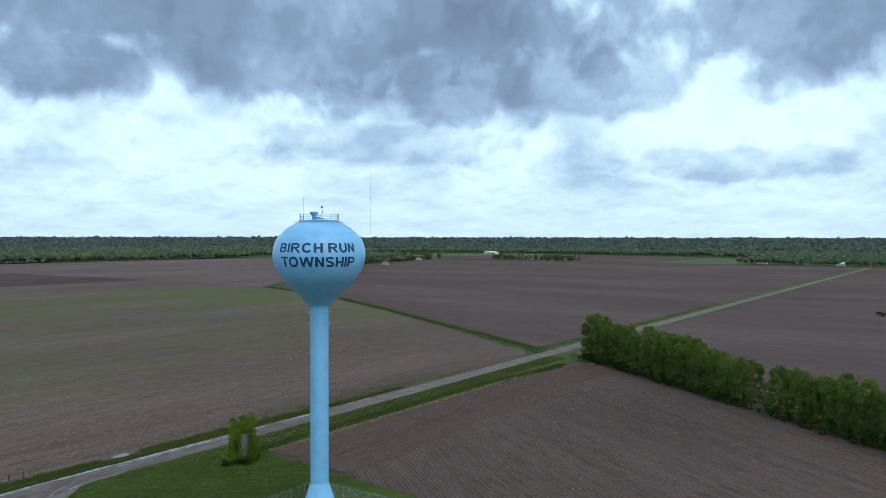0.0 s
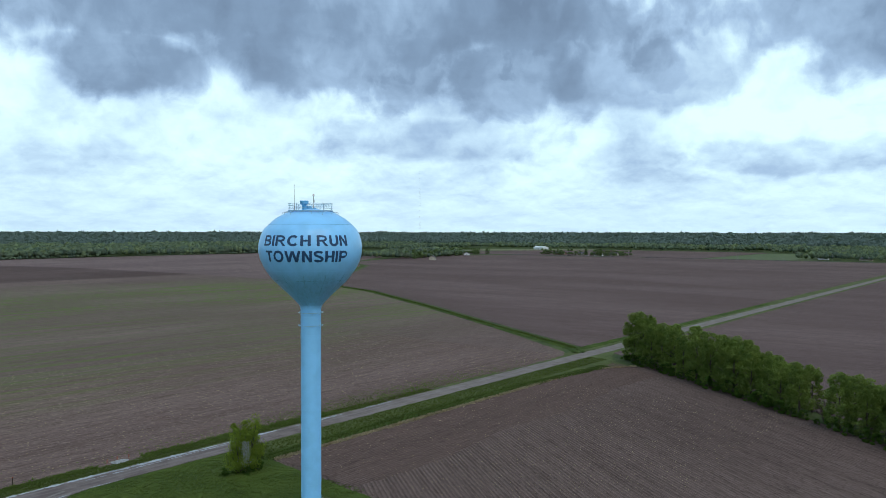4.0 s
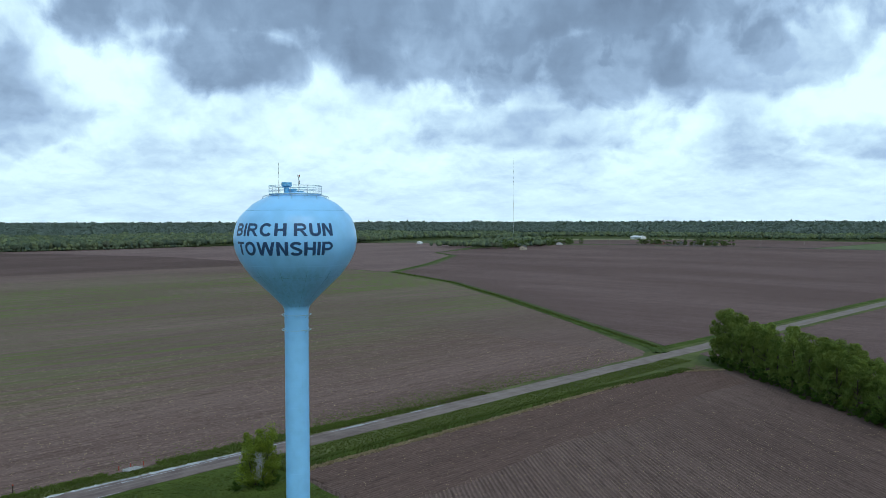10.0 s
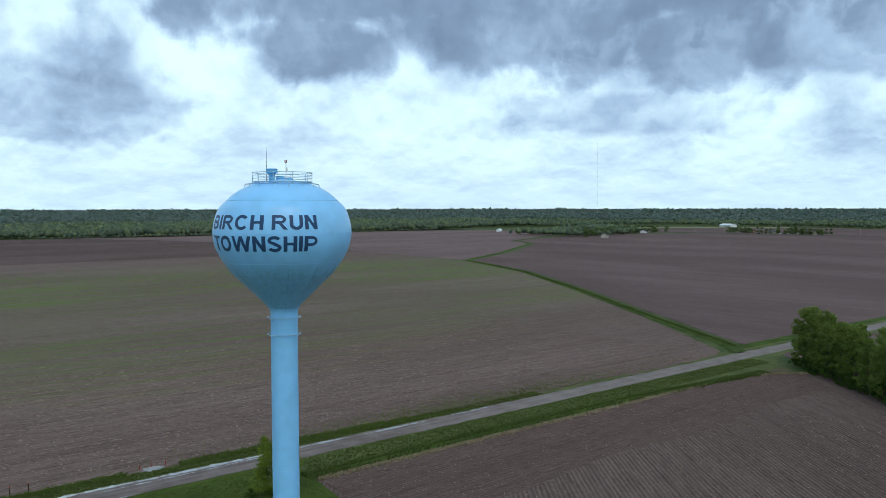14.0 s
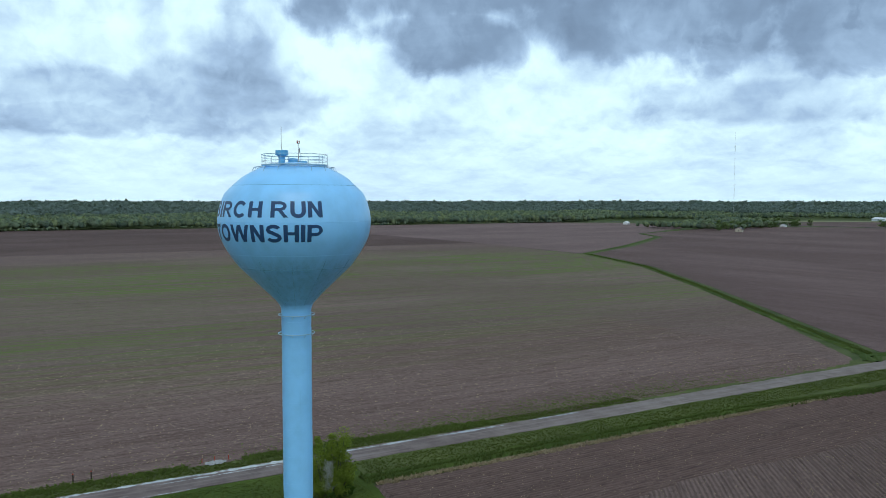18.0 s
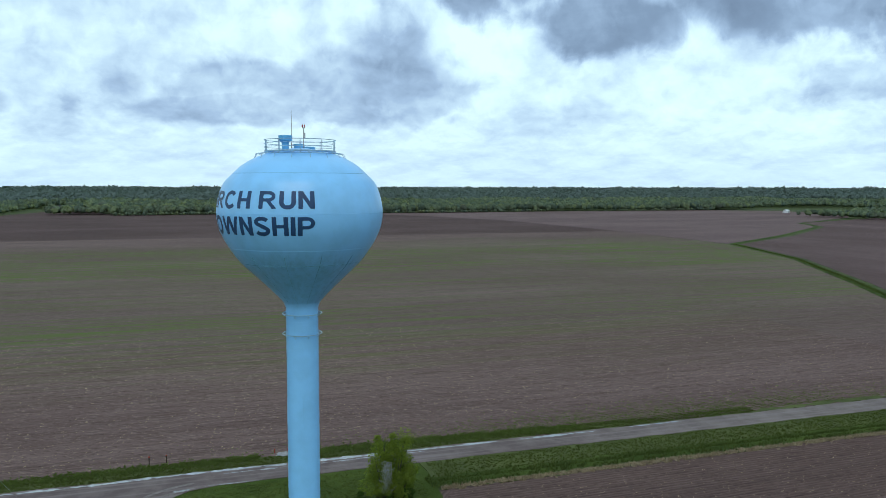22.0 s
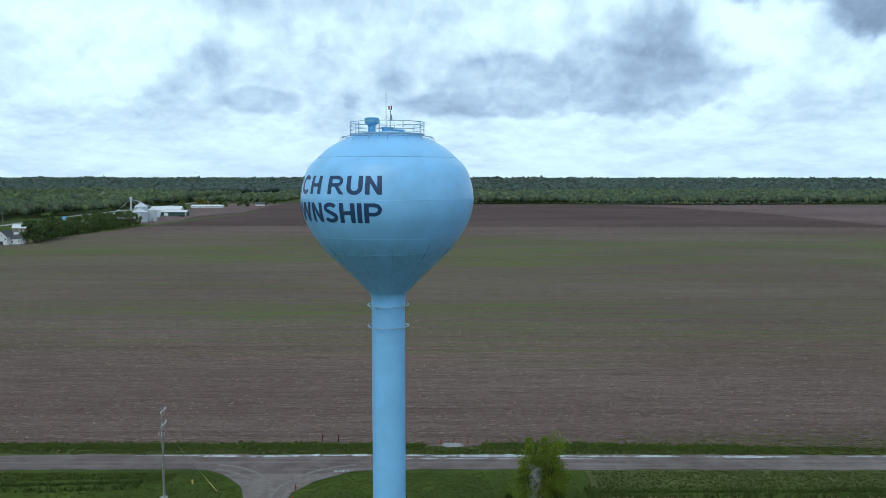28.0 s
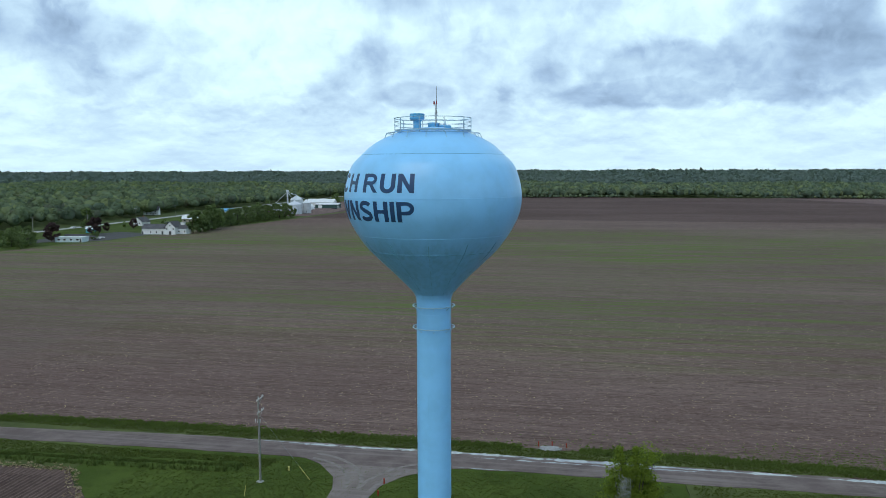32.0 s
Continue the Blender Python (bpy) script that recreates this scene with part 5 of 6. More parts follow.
def woodland(name, places, seed, level, sprays, label, mat, jag=0.13, spray=0.22, lobes=0):
    """Many crowns in one mesh: rough cores and boughs covered in leaf sprays. places: x, y, ground, height, radius."""
    rnd = np.random.default_rng(seed)
    bv, bf = BALLS[level]
    p = np.array(places, float)
    n = len(p)
    core = 0.8 if lobes else 1.0
    shape = np.clip(1 + rnd.normal(0, jag, (n, len(bv))), 0.5, 1.6)[:, :, None] * bv[None]
    half = (p[:, 3] * 0.42)[:, None, None] * core
    rad = p[:, 4][:, None, None] * core
    v = np.concatenate([shape[:, :, :2] * rad, shape[:, :, 2:] * half], 2)
    v += np.stack([p[:, 0], p[:, 1], p[:, 2] + p[:, 3] * 0.57], 1)[:, None, :]
    verts = v.reshape(-1, 3)
    tri = (bf[None] + (np.arange(n) * len(bv))[:, None, None]).reshape(-1, 3)
    if sprays:
        m = n * sprays
        d = rnd.normal(size=(m, 3))
        d[:, 2] = np.abs(d[:, 2]) * 0.9 - 0.15
        d /= np.linalg.norm(d, axis=1)[:, None]
        q = np.repeat(p, sprays, 0)
        c = np.stack([q[:, 0], q[:, 1], q[:, 2] + q[:, 3] * 0.57], 1)
        reach = np.c_[q[:, 4], q[:, 4], q[:, 3] * 0.42]
        if lobes:
            # boughs stand out from the core at their own heights
            o = rnd.normal(size=(n, lobes, 3))
            o /= np.linalg.norm(o, axis=2)[:, :, None]
            o[:, :, 2] = np.abs(o[:, :, 2]) * 1.1 - 0.35
            bough = o[np.repeat(np.arange(n), sprays), rnd.integers(0, lobes, m)]
            c = c + bough * reach * 0.55
            reach = reach * 0.5
        c = c + d * reach * rnd.uniform(0.88, 1.06, m)[:, None]
        nrm = d + rnd.normal(0, 0.45, (m, 3))
        nrm /= np.linalg.norm(nrm, axis=1)[:, None]
        a = np.cross(nrm, rnd.normal(size=(m, 3)))
        a /= np.linalg.norm(a, axis=1)[:, None]
        b = np.cross(nrm, a)
        s = (q[:, 4] * spray * rnd.uniform(0.6, 1.3, m))[:, None]
        t3 = np.stack([c - a * s, c + a * s, c + b * s * 1.2], 1).reshape(-1, 3)
        tri = np.concatenate([tri, np.arange(m * 3).reshape(-1, 3) + len(verts)])
        verts = np.concatenate([verts, t3])
    me = bpy.data.meshes.new(name)
    me.vertices.add(len(verts))
    me.vertices.foreach_set("co", verts.astype(np.float32).ravel())
    me.loops.add(tri.size)
    me.loops.foreach_set("vertex_index", tri.astype(np.int32).ravel())
    me.polygons.add(len(tri))
    me.polygons.foreach_set("loop_start", np.arange(0, tri.size, 3, dtype=np.int32))
    me.update(calc_edges=True)
    me.materials.append(mat)
    return tagged(new(name, me), label, kind="stuff")


def scatter(seed, x0, x1, y0, y1, gap, test, size):
    rnd = np.random.default_rng(seed)
    out = []
    for x in np.arange(x0, x1, gap):
        for y in np.arange(y0, y1, gap):
            px, py = x + rnd.uniform(-0.45, 0.45) * gap, y + rnd.uniform(-0.45, 0.45) * gap
            if test(px, py):
                h = size[0] + (size[1] - size[0]) * rnd.random() ** 1.3
                h *= 0.85 + 0.3 * noise.noise(Vector((px * 0.006, py * 0.006, 1.0)))
                out.append((px, py, 0, h, h * rnd.uniform(0.36, 0.52)))
    return out


def north_edge(x):
    """Where the woods begin, going north, for each x."""
    return 1158 + 14 * math.sin(x * 0.012) + (0 if x < 900 else (x - 900) * -0.5)


def in_view(x, y):
    """The fan of country that lies before the flight."""
    return y > -0.02 * x - 40 if x > 0 else y > -1.05 * x - 250


def clearing(x, y):
    return (1150 < x < 1640 and 380 < y < 1110) or (1165 < x < 1560 and 240 < y <= 380)


WOOD = "mixed deciduous woodland in early leaf"
front = scatter(1, -190, 1010, 1150, 1235, 9.5, lambda x, y: y > north_edge(x) and not (x < -100 and y < 1190), (11, 19))
woodland("woodland", front, 2, 2, 200, WOOD + " along the field", M["wood_leaf"], 0.16, 0.21, 7)
brush = scatter(21, -190, 1010, 1140, 1165, 5.5, lambda x, y: north_edge(x) - 6 < y < north_edge(x) + 6 and not (x < -100 and y < 1190), (3, 6.5))
woodland("brush", brush, 22, 2, 12, "low brush at the foot of the woods", M["wood_leaf"], 0.2, 0.35)
second = scatter(3, -330, 1500, 1235, 1700, 15, lambda x, y: not clearing(x, y) and not (x < -170 and y < 1560), (15, 22))
woodland("woodland", second, 4, 1, 60, WOOD, M["wood_leaf"], 0.15, 0.26, 6)
third = scatter(5, -1300, 3000, 1700, 2700, 27, lambda x, y: True, (18, 25))
woodland("woodland", [(x, y, 2, h, r * 1.55) for x, y, g, h, r in third], 6, 1, 30, WOOD + " reaching far back", M["wood_far_hazed"], 0.18, 0.3, 6)
fourth = scatter(7, -3600, 4700, -300, 4700, 46, lambda x, y: (y > 2700 or x > 2500 or x < -1300) and 2250 < math.hypot(x, y) < 4700 and in_view(x, y) and not (x > 1200 and y < -20), (22, 27))
woodland("woodland", [(x, y, min(13, max(0, (math.hypot(x, y) - 2500) * 0.007)), h, r * 2.6) for x, y, g, h, r in fourth], 8, 1, 8, WOOD + " out to the horizon", M["wood_far_hazed"], 0.15, 0.4, 5)
east = scatter(9, 1190, 1900, -60, 1240, 15, lambda x, y: not clearing(x, y) and y > 30 + 0.0 * x and (x > 1196), (11, 18))
woodland("woodland", [q for q in east if q[0] < 1260 and not (380 < q[1])] + [q for q in east if q[0] >= 1260], 10, 1, 80, WOOD + " beyond the cross road", M["wood_leaf"], 0.16, 0.24, 6)
stand = scatter(19, 850, 1100, 690, 900, 11, lambda x, y: y > 690 + (x - 850) * 0.36 + (22 if x < 905 else 0) and y < 860 + (x - 850) * 0.1 and not (x > 1060 and y < 790), (11, 17))
woodland("woodland", stand, 20, 2, 160, WOOD + " round the eastern houses", M["wood_leaf"], 0.16, 0.18, 7)
far_east = scatter(11, 1900, 2520, -80, 1720, 30, lambda x, y: True, (17, 24))
woodland("woodland", [(x, y, 1, h, r * 1.6) for x, y, g, h, r in far_east], 12, 1, 20, WOOD + " reaching far back", M["wood_far_hazed"], 0.16, 0.34, 6)
west = scatter(13, -640, -402, 190, 1560, 11.5, lambda x, y: x < -408 - 12 * math.sin(y * 0.02) and not (y < 300 and x > -430), (13, 21))
woodland("woodland", west, 14, 2, 240, WOOD + " west of the main road", M["wood_west"], 0.16, 0.15, 8)
behind = scatter(15, -1300, -640, 330, 1700, 21, lambda x, y: in_view(x, y), (16, 22))
woodland("woodland", [(x, y, 1, h, r * 1.25) for x, y, g, h, r in behind], 16, 1, 70, WOOD, M["wood_west"], 0.16, 0.24, 6)
farm_wood = scatter(17, -390, -255, 1195, 1600, 13, lambda x, y: not (x > -262 and y < 1230), (9, 15))
woodland("woodland", farm_wood, 18, 2, 160, WOOD + " behind the farm", M["wood_west"], 0.16, 0.18, 7)


# ---- buildings ----
def gable_body(l, w, h, rise):
    """Walls with gable ends, ridge along x, centred on the origin."""
    bm = bmesh.new()
    a, b = l / 2, w / 2
    v = [bm.verts.new(p) for p in ((-a, -b, 0), (a, -b, 0), (a, b, 0), (-a, b, 0), (-a, -b, h), (a, -b, h), (a, b, h), (-a, b, h), (-a, 0, h + rise), (a, 0, h + rise))]
    for f in ((0, 1, 5, 4), (2, 3, 7, 6), (1, 2, 6, 9, 5), (3, 0, 4, 8, 7), (4, 5, 9, 8), (6, 7, 8, 9), (3, 2, 1, 0)):
        bm.faces.new([v[i] for i in f])
    return bm


def roof_side(l, w, h, rise, sign, over=0.5, thick=0.18):
    bm = bmesh.new()
    a, b = l / 2 + over, w / 2 + over
    drop = rise * over / (w / 2)
    lo = [(-a, sign * b, h - drop), (a, sign * b, h - drop), (a, 0, h + rise), (-a, 0, h + rise)]
    p = [bm.verts.new((x, y, z + 0.03)) for x, y, z in lo] + [bm.verts.new((x, y, z + 0.03 + thick)) for x, y, z in lo]
    for f in ((0, 1, 2, 3), (4, 5, 6, 7), (0, 1, 5, 4), (1, 2, 6, 5), (2, 3, 7, 6), (3, 0, 4, 7)):
        bm.faces.new([p[i] for i in f])
    bmesh.ops.recalc_face_normals(bm, faces=bm.faces)
    return bm


def opening(ob, name, x, y, z, w, h, face, mat, frame_mat="trim_white"):
    """A window or door on a wall: face 's', 'n', 'e' or 'w'."""
    along = face in "sn"
    out = {"s": (0, -1), "n": (0, 1), "e": (1, 0), "w": (-1, 0)}[face]

    def slab(ww, hh, d0, d1):
        if along:
            return block((x - ww / 2, y + min(out[1] * d0, out[1] * d1), z), (x + ww / 2, y + max(out[1] * d0, out[1] * d1), z + hh))
        return block((x + min(out[0] * d0, out[0] * d1), y - ww / 2, z), (x + max(out[0] * d0, out[0] * d1), y + ww / 2, z + hh))
    fr = part(name, slab(w + 0.24, h + 0.12, -0.02, 0.06), M[frame_mat], ob)
    part("pane" if name == "window" else "leaf", slab(w, h, 0.05, 0.09), M[mat], fr)


def house(name, x, y, rz, l, w, h, rise, wall, roof, label, category="house", windows=(), doors=(), chimney=False):
    ob = base(name, x, y, 0, rz, label=label, category=category)
    part("wall", gable_body(l, w, h, rise), M[wall], ob)
    for s in (-1, 1):
        part("roof", roof_side(l, w, h, rise, s), M[roof], ob)
    for face, at, z, ww, hh in windows:
        px, py = {"s": (at, -w / 2), "n": (at, w / 2), "e": (l / 2, at), "w": (-l / 2, at)}[face]
        opening(ob, "window", px, py, z, ww, hh, face, "glass")
    for face, at, ww, hh, mat in doors:
        px, py = {"s": (at, -w / 2), "n": (at, w / 2), "e": (l / 2, at), "w": (-l / 2, at)}[face]
        opening(ob, "door", px, py, 0, ww, hh, face, mat)
    if chimney:
        part("chimney", block((l * 0.2, -0.4, h + rise * 0.5), (l * 0.2 + 0.8, 0.4, h + rise + 1.0), None, 0.03), M["brick"], ob)
    return ob


# white hall by the field
hall = house("white_hall", -282.5, 430, 2, 17, 10, 4.2, 2.4, "white_wall", "grey_roof", "long white hall with a grey shingle roof beside a parking lot", "hall",
             [("s", k, 1.1, 0.8, 1.0) for k in (-2, 2)], [("s", -8, 1.2, 2.1, "dark_door"), ("s", 6.5, 1.4, 2.2, "dark_door")])
wing = house("white_hall", -270.5, 431, 92, 11, 7, 5.2, 3.4, "white_wall", "grey_roof", "white gabled hall wing with small square windows", "hall",
             [("w", -2.4, 3.2, 0.8, 1.0), ("w", 2.4, 3.2, 0.8, 1.0), ("w", 0, 5.6, 0.7, 0.9), ("n", -3, 1.5, 0.8, 1.0)], [("w", 0, 1.8, 2.3, "dark_door")])
annex = house("white_hall", -264.5, 434, 4, 6, 8, 4.0, 2.4, "white_wall", "grey_roof", "white hall annex with a small roof cupola", "hall", [("s", k, 1.2, 0.8, 1.1) for k in (-2, 2)], [])
part("cupola", block((-2.2, -1.0, 5.6), (0.6, 1.0, 7.9), None, 0.05), M["white_wall"], annex, "square white roof cupola")
part("cupola_roof", block((-2.4, -1.2, 7.9), (0.8, 1.2, 8.1), None, 0.03), M["grey_roof"], annex)
# flat workshop
shop = base("workshop", -302, 367, 0, 8, label="low flat-roofed white and pale blue workshop", category="workshop")
part("wall", block((-8.5, -4, 0), (8.5, 4, 2.9), None, 0.03), M["pale_blue"], shop)
part("roof", block((-8.8, -4.3, 2.9), (8.8, 4.3, 3.2), None, 0.03), M["white_roof"], shop)
part("parapet", block((-6, 2.2, 3.2), (7, 4.0, 4.4), None, 0.03), M["grey_roof"], shop)
for k in (-6, -2.5, 1.5, 5.5):
    opening(shop, "window", k, -4, 1.1, 1.6, 1.0, "s", "glass")
opening(shop, "door", 7.4, -4, 0, 1.0, 2.1, "s", "dark_door")
kiosk = house("kiosk", -334, 432, 5, 6, 5, 3.0, 1.2, "teal_wall", "white_roof", "small teal roadside kiosk with a pale roof", "kiosk", [("s", -1.4, 1.0, 1.2, 1.0)], [("s", 1.4, 1.0, 2.1, "dark_door")])
house("house", -341, 505, 85, 10, 8, 3.2, 3.4, "white_wall", "grey_roof", "small white gabled house by the main road", "house", [("w", -2, 1.2, 0.9, 1.2), ("w", 2, 1.2, 0.9, 1.2), ("n", 0, 1.2, 0.9, 1.2)], [("w", 0, 1.0, 2.1, "dark_door")], True)
house("house", -322, 548, 10, 13, 8, 3.0, 2.4, "tan_wall", "white_roof", "tan single-storey house with a pale roof", "house", [("s", -4, 1.0, 1.4, 1.1), ("s", 3, 1.0, 1.4, 1.1)], [("s", 0, 1.0, 2.1, "dark_door")])
house("house", -414, 640, 20, 14, 9, 4.8, 3.2, "white_wall", "grey_roof", "white two-storey house among trees", "house", [("s", k, z, 0.9, 1.2) for k in (-4, 0, 4) for z in (0.9, 3.0)], [("s", 2, 1.0, 2.1, "dark_door")], True)
blue = house("store", -346, 660, 4, 14, 8, 4.0, 1.6, "white_wall", "blue_roof", "store with a bright blue roof and white end", "store", [("s", -4, 1.0, 2.2, 1.4), ("s", 3, 1.0, 2.2, 1.4)], [("s", 0, 1.2, 2.2, "dark_door")])
part("fascia", block((-7.2, -4.75, 3.0), (3.0, -4.35, 4.6), None, 0.02), M["blue_roof"], blue, "bright blue front fascia")


# grain bins
def grain_bin(x, y, radius, wall, cone, label):
    ob = base("grain_bin", x, y, label=label, category="grain bin", group="cluster of grain bins")
    part("base_slab", lathe([(radius + 0.4, -0.05), (radius + 0.4, 0.3), (0.5, 0.3)], 36), M["concrete"], ob)
    rings = []
    n = int(wall / 0.3)
    for k in range(n + 1):
        rings.append((radius + (0.025 if k % 2 else -0.015), 0.3 + (wall - 0.3) * k / n))
    part("wall", lathe(rings, 48), M["galv"], ob)
    part("roof", lathe([(radius + 0.25, wall - 0.05), (radius + 0.2, wall + 0.12), (0.55, wall + cone), (0.5, wall + cone + 0.35), (0.1, wall + cone + 0.45)], 48), M["galv_roof"], ob)
    for k in range(24):
        a = 2 * math.pi * k / 24
        part("roof_rib", bar(((radius + 0.2) * math.cos(a), (radius + 0.2) * math.sin(a), wall + 0.14), (0.6 * math.cos(a), 0.6 * math.sin(a), wall + cone + 0.02), 0.05, None, 4), M["galv_roof"], ob)
    a = radians(250)
    bm = bar((radius * math.cos(a) - 0.25, radius * math.sin(a) - 0.1, 0.3), (radius * math.cos(a) - 0.25, radius * math.sin(a) - 0.1, wall), 0.04, None, 4)
    bar((radius * math.cos(a) + 0.25, radius * math.sin(a) - 0.15, 0.3), (radius * math.cos(a) + 0.25, radius * math.sin(a) - 0.15, wall), 0.04, bm, 4)
    for k in range(int(wall / 0.6)):
        bar((radius * math.cos(a) - 0.25, radius * math.sin(a) - 0.12, 0.6 + k * 0.6), (radius * math.cos(a) + 0.25, radius * math.sin(a) - 0.12, 0.6 + k * 0.6), 0.03, bm, 4)
    part("ladder", bm, M["grey_metal"], ob)
    part("bin_door", block((radius * math.cos(radians(285)) - 0.5, radius * math.sin(radians(285)) - 0.15, 0.6), (radius * math.cos(radians(285)) + 0.5, radius * math.sin(radians(285)) + 0.25, 2.6), None, 0.03), M["grey_metal"], ob)


grain_bin(-279, 671.5, 7.4, 9.6, 3.2, "pale galvanised corrugated grain bin with a conical roof")
grain_bin(-299.5, 675, 4.8, 8.2, 2.8, "smaller galvanised grain bin beside the elevator leg")
grain_bin(-285, 692.5, 6.2, 13.5, 4.2, "tallest galvanised grain bin at the back of the cluster")
grain_bin(-272.8, 688, 4.3, 10.5, 2.8, "slim galvanised grain bin")
leg = base("grain_elevator", -290, 681, label="tall pale grain elevator leg with sloping spouts", category="grain elevator")
part("leg_casing", block((-0.7, -0.5, 0), (-0.1, 0.5, 21.5), None, 0.03), M["galv"], leg)
part("leg_casing", block((0.1, -0.5, 0), (0.7, 0.5, 21.5), None, 0.03), M["galv"], leg)
part("head", block((-1.1, -0.9, 21.4), (1.1, 0.9, 23.4), None, 0.25), M["galv_roof"], leg)
part("boot", block((-1.0, -0.8, -0.05), (1.0, 0.8, 1.4), None, 0.1), M["grey_metal"], leg)
for ex, ey, ez in ((5, 11.5, 18.1), (11, -9.5, 13.2), (-9.5, -6, 11.4), (17.2, 7, 13.7)):
    part("spout", bar((0, 0, 21.3), (ex, ey, ez), 0.17, None, 8), M["galv"], leg)
for k in range(10):
    z = 2 + k * 2
    bm = bar((-1.2, 0.6, z), (1.2, 0.6, z), 0.06, None, 4)
    bar((-1.2, 0.6, z), (1.2, 0.6, z + 2), 0.04, bm, 4)
    part("brace", bm, M["grey_metal"], leg)
part("ladder", bar((1.0, -0.6, 0.3), (1.0, -0.6, 21.4), 0.06, None, 4), M["grey_metal"], leg)
house("barn", -305, 822, 5, 32, 14, 5.6, 3.6, "white_wall", "white_roof", "long white metal farm barn with a white roof", "barn", [("s", k, 1.4, 1.2, 1.0) for k in (-9, -4)], [("s", 6, 4.0, 4.2, "grey_metal"), ("w", 0, 4.0, 4.2, "grey_metal")])
hoop = base("hoop_shed", -300, 760, 0, 5, label="arched white quonset shed with a dark door", category="shed")
bm = bmesh.new()
arc = [(6.2 * math.cos(math.pi * k / 14), 6.4 * math.sin(math.pi * k / 14)) for k in range(15)]
a, b = [[bm.verts.new((x, y, z)) for x, z in arc] for y in (-9, 9)]
for i in range(14):
    bm.faces.new((a[i], a[i + 1], b[i + 1], b[i]))
bm.faces.new(a), bm.faces.new(b[::-1])
part("shell", bm, M["white_roof"], hoop)
part("door", block((-1.8, -9.12, 0), (1.8, -9.0, 3.8), None, 0.02), M["dark_door"], hoop)
house("barn", -287.5, 795, 5, 27, 12, 4.2, 1.5, "green_metal", "white_roof", "dark green metal pole barn with a white roof", "barn", [], [("s", -8, 4.0, 3.4, "white_wall"), ("s", 12.6, 0.5, 4.0, "white_wall"), ("e", 0, 4, 3.4, "dark_door")])
house("barn", -317, 1013, 2, 42, 12, 2.6, 1.4, "white_wall", "white_roof", "long low white livestock barn", "barn", [("s", k, 1.0, 1.2, 0.9) for k in (-16, -8, 0, 8, 16)], [])
house("house", -262, 1085, 10, 13, 9, 3.0, 2.6, "white_wall", "grey_roof", "white farmhouse beside dark trees", "house", [("s", k, 1.0, 1.0, 1.1) for k in (-4, 4)], [("s", 0, 1.0, 2.1, "dark_door")])
for x, y, l in ((-215, 1545, 14), (-175, 1555, 22), (-235, 1540, 10)):
    house("house", x, y, 4, l, 9, 3.2, 2.6, "white_wall", "grey_roof", "distant white farmhouse at the edge of the woods", "house", [("s", k, 1.0, 1.2, 1.2) for k in (-3, 3)], [])

# houses along the cross road in the east
house("house", 853, 668, 30, 13, 9, 4.0, 2.6, "tan_wall", "grey_roof", "tan gabled house at the edge of the eastern field", "house", [("s", -3, 1, 1, 1.2), ("s", 3, 1, 1, 1.2), ("w", 0, 1, 1, 1.2)], [("s", 0, 1, 2.1, "dark_door")])
house("shed", 944, 990, 20, 9, 7, 3.2, 2.2, "white_wall", "white_roof", "small white shed by the woods", "shed", [], [("s", 0, 2.4, 2.6, "grey_metal")])
for x, y, rz, l, mat, roof in ((1046, 802, 35, 24, "tan_wall", "grey_roof"), (1075, 768, 30, 16, "white_wall", "grey_roof"), (1205, 605, 80, 12, "tan_wall", "grey_roof"), (1206, 572, 82, 14, "white_wall", "grey_roof"), (1214, 545, 85, 12, "tan_wall", "grey_roof"), (1225, 660, 80, 20, "brick_wall", "grey_roof"), (1245, 210, 88, 14, "white_wall", "grey_roof"), (1240, 150, 88, 17, "tan_wall", "grey_roof"), (1232, 95, 88, 12, "white_wall", "white_roof")):
    house("house", x, y, rz, l, 9, 3.2, 2.4, mat, roof, "single-storey house beside the cross road", "house", [("n", -3, 1.0, 1.4, 1.2), ("n", 3, 1.0, 1.4, 1.2), ("w", 0, 1, 1.2, 1.2)], [("n", 0, 1, 2.1, "dark_door")])
for x, y, l in ((1560, 905, 46), (1900, 800, 40), (2000, 1000, 44)):
    house("barn", x, y, 62, l, 14, 5, 2.4, "white_wall", "white_roof", "distant long white barn", "barn", [("n", -8, 1.4, 1.4, 1.2), ("n", 8, 1.4, 1.4, 1.2)], [("n", 0, 4, 4, "grey_metal")])
sheet("hay_meadow", [(1300, 1100), (1500, 980), (1640, 800), (1560, 770), (1420, 920), (1260, 1040)], 0.02, M["pale_meadow"], "pale dry hay meadow beyond the cross road")
sheet("green_meadow", [(1182, 245), (1560, 240), (1540, 378), (1182, 372)], 0.02, M["bright_meadow"], "bright green meadow beyond the cross road")
sheet("far_field", [(1182, 380), (1600, 385), (1620, 700), (1420, 900), (1250, 960), (1110, 980), (1182, 700)], 0.0, M["east"], "brown field beyond the cross road")

# ---- poles along the cross road, radio mast ----
far_pole = base("utility_pole", 1164, -20, label="wooden utility pole with one crossarm beside the cross road", category="utility pole", group="utility poles on the cross road")
part("pole", bar((0, 0, -0.3), (0, 0, 11.5), 0.2, None, 8, 0.15), M["grey_wood"], far_pole)
part("crossarm", block((-1.3, -0.09, 10.7), (1.3, 0.09, 10.92), None, 0.02), M["grey_wood"], far_pole)
for k in (-1.1, 0, 1.1):
    part("insulator", lathe([(0.06, 10.9), (0.09, 11.0), (0.05, 11.2)], 8), M["porcelain"], far_pole).location = (k, 0, 0)
for k in range(1, 12):
    copy_thing(far_pole, pose(1164 + (2 if k < 8 else -3 * (k - 7)), -20 + k * 67, 0))
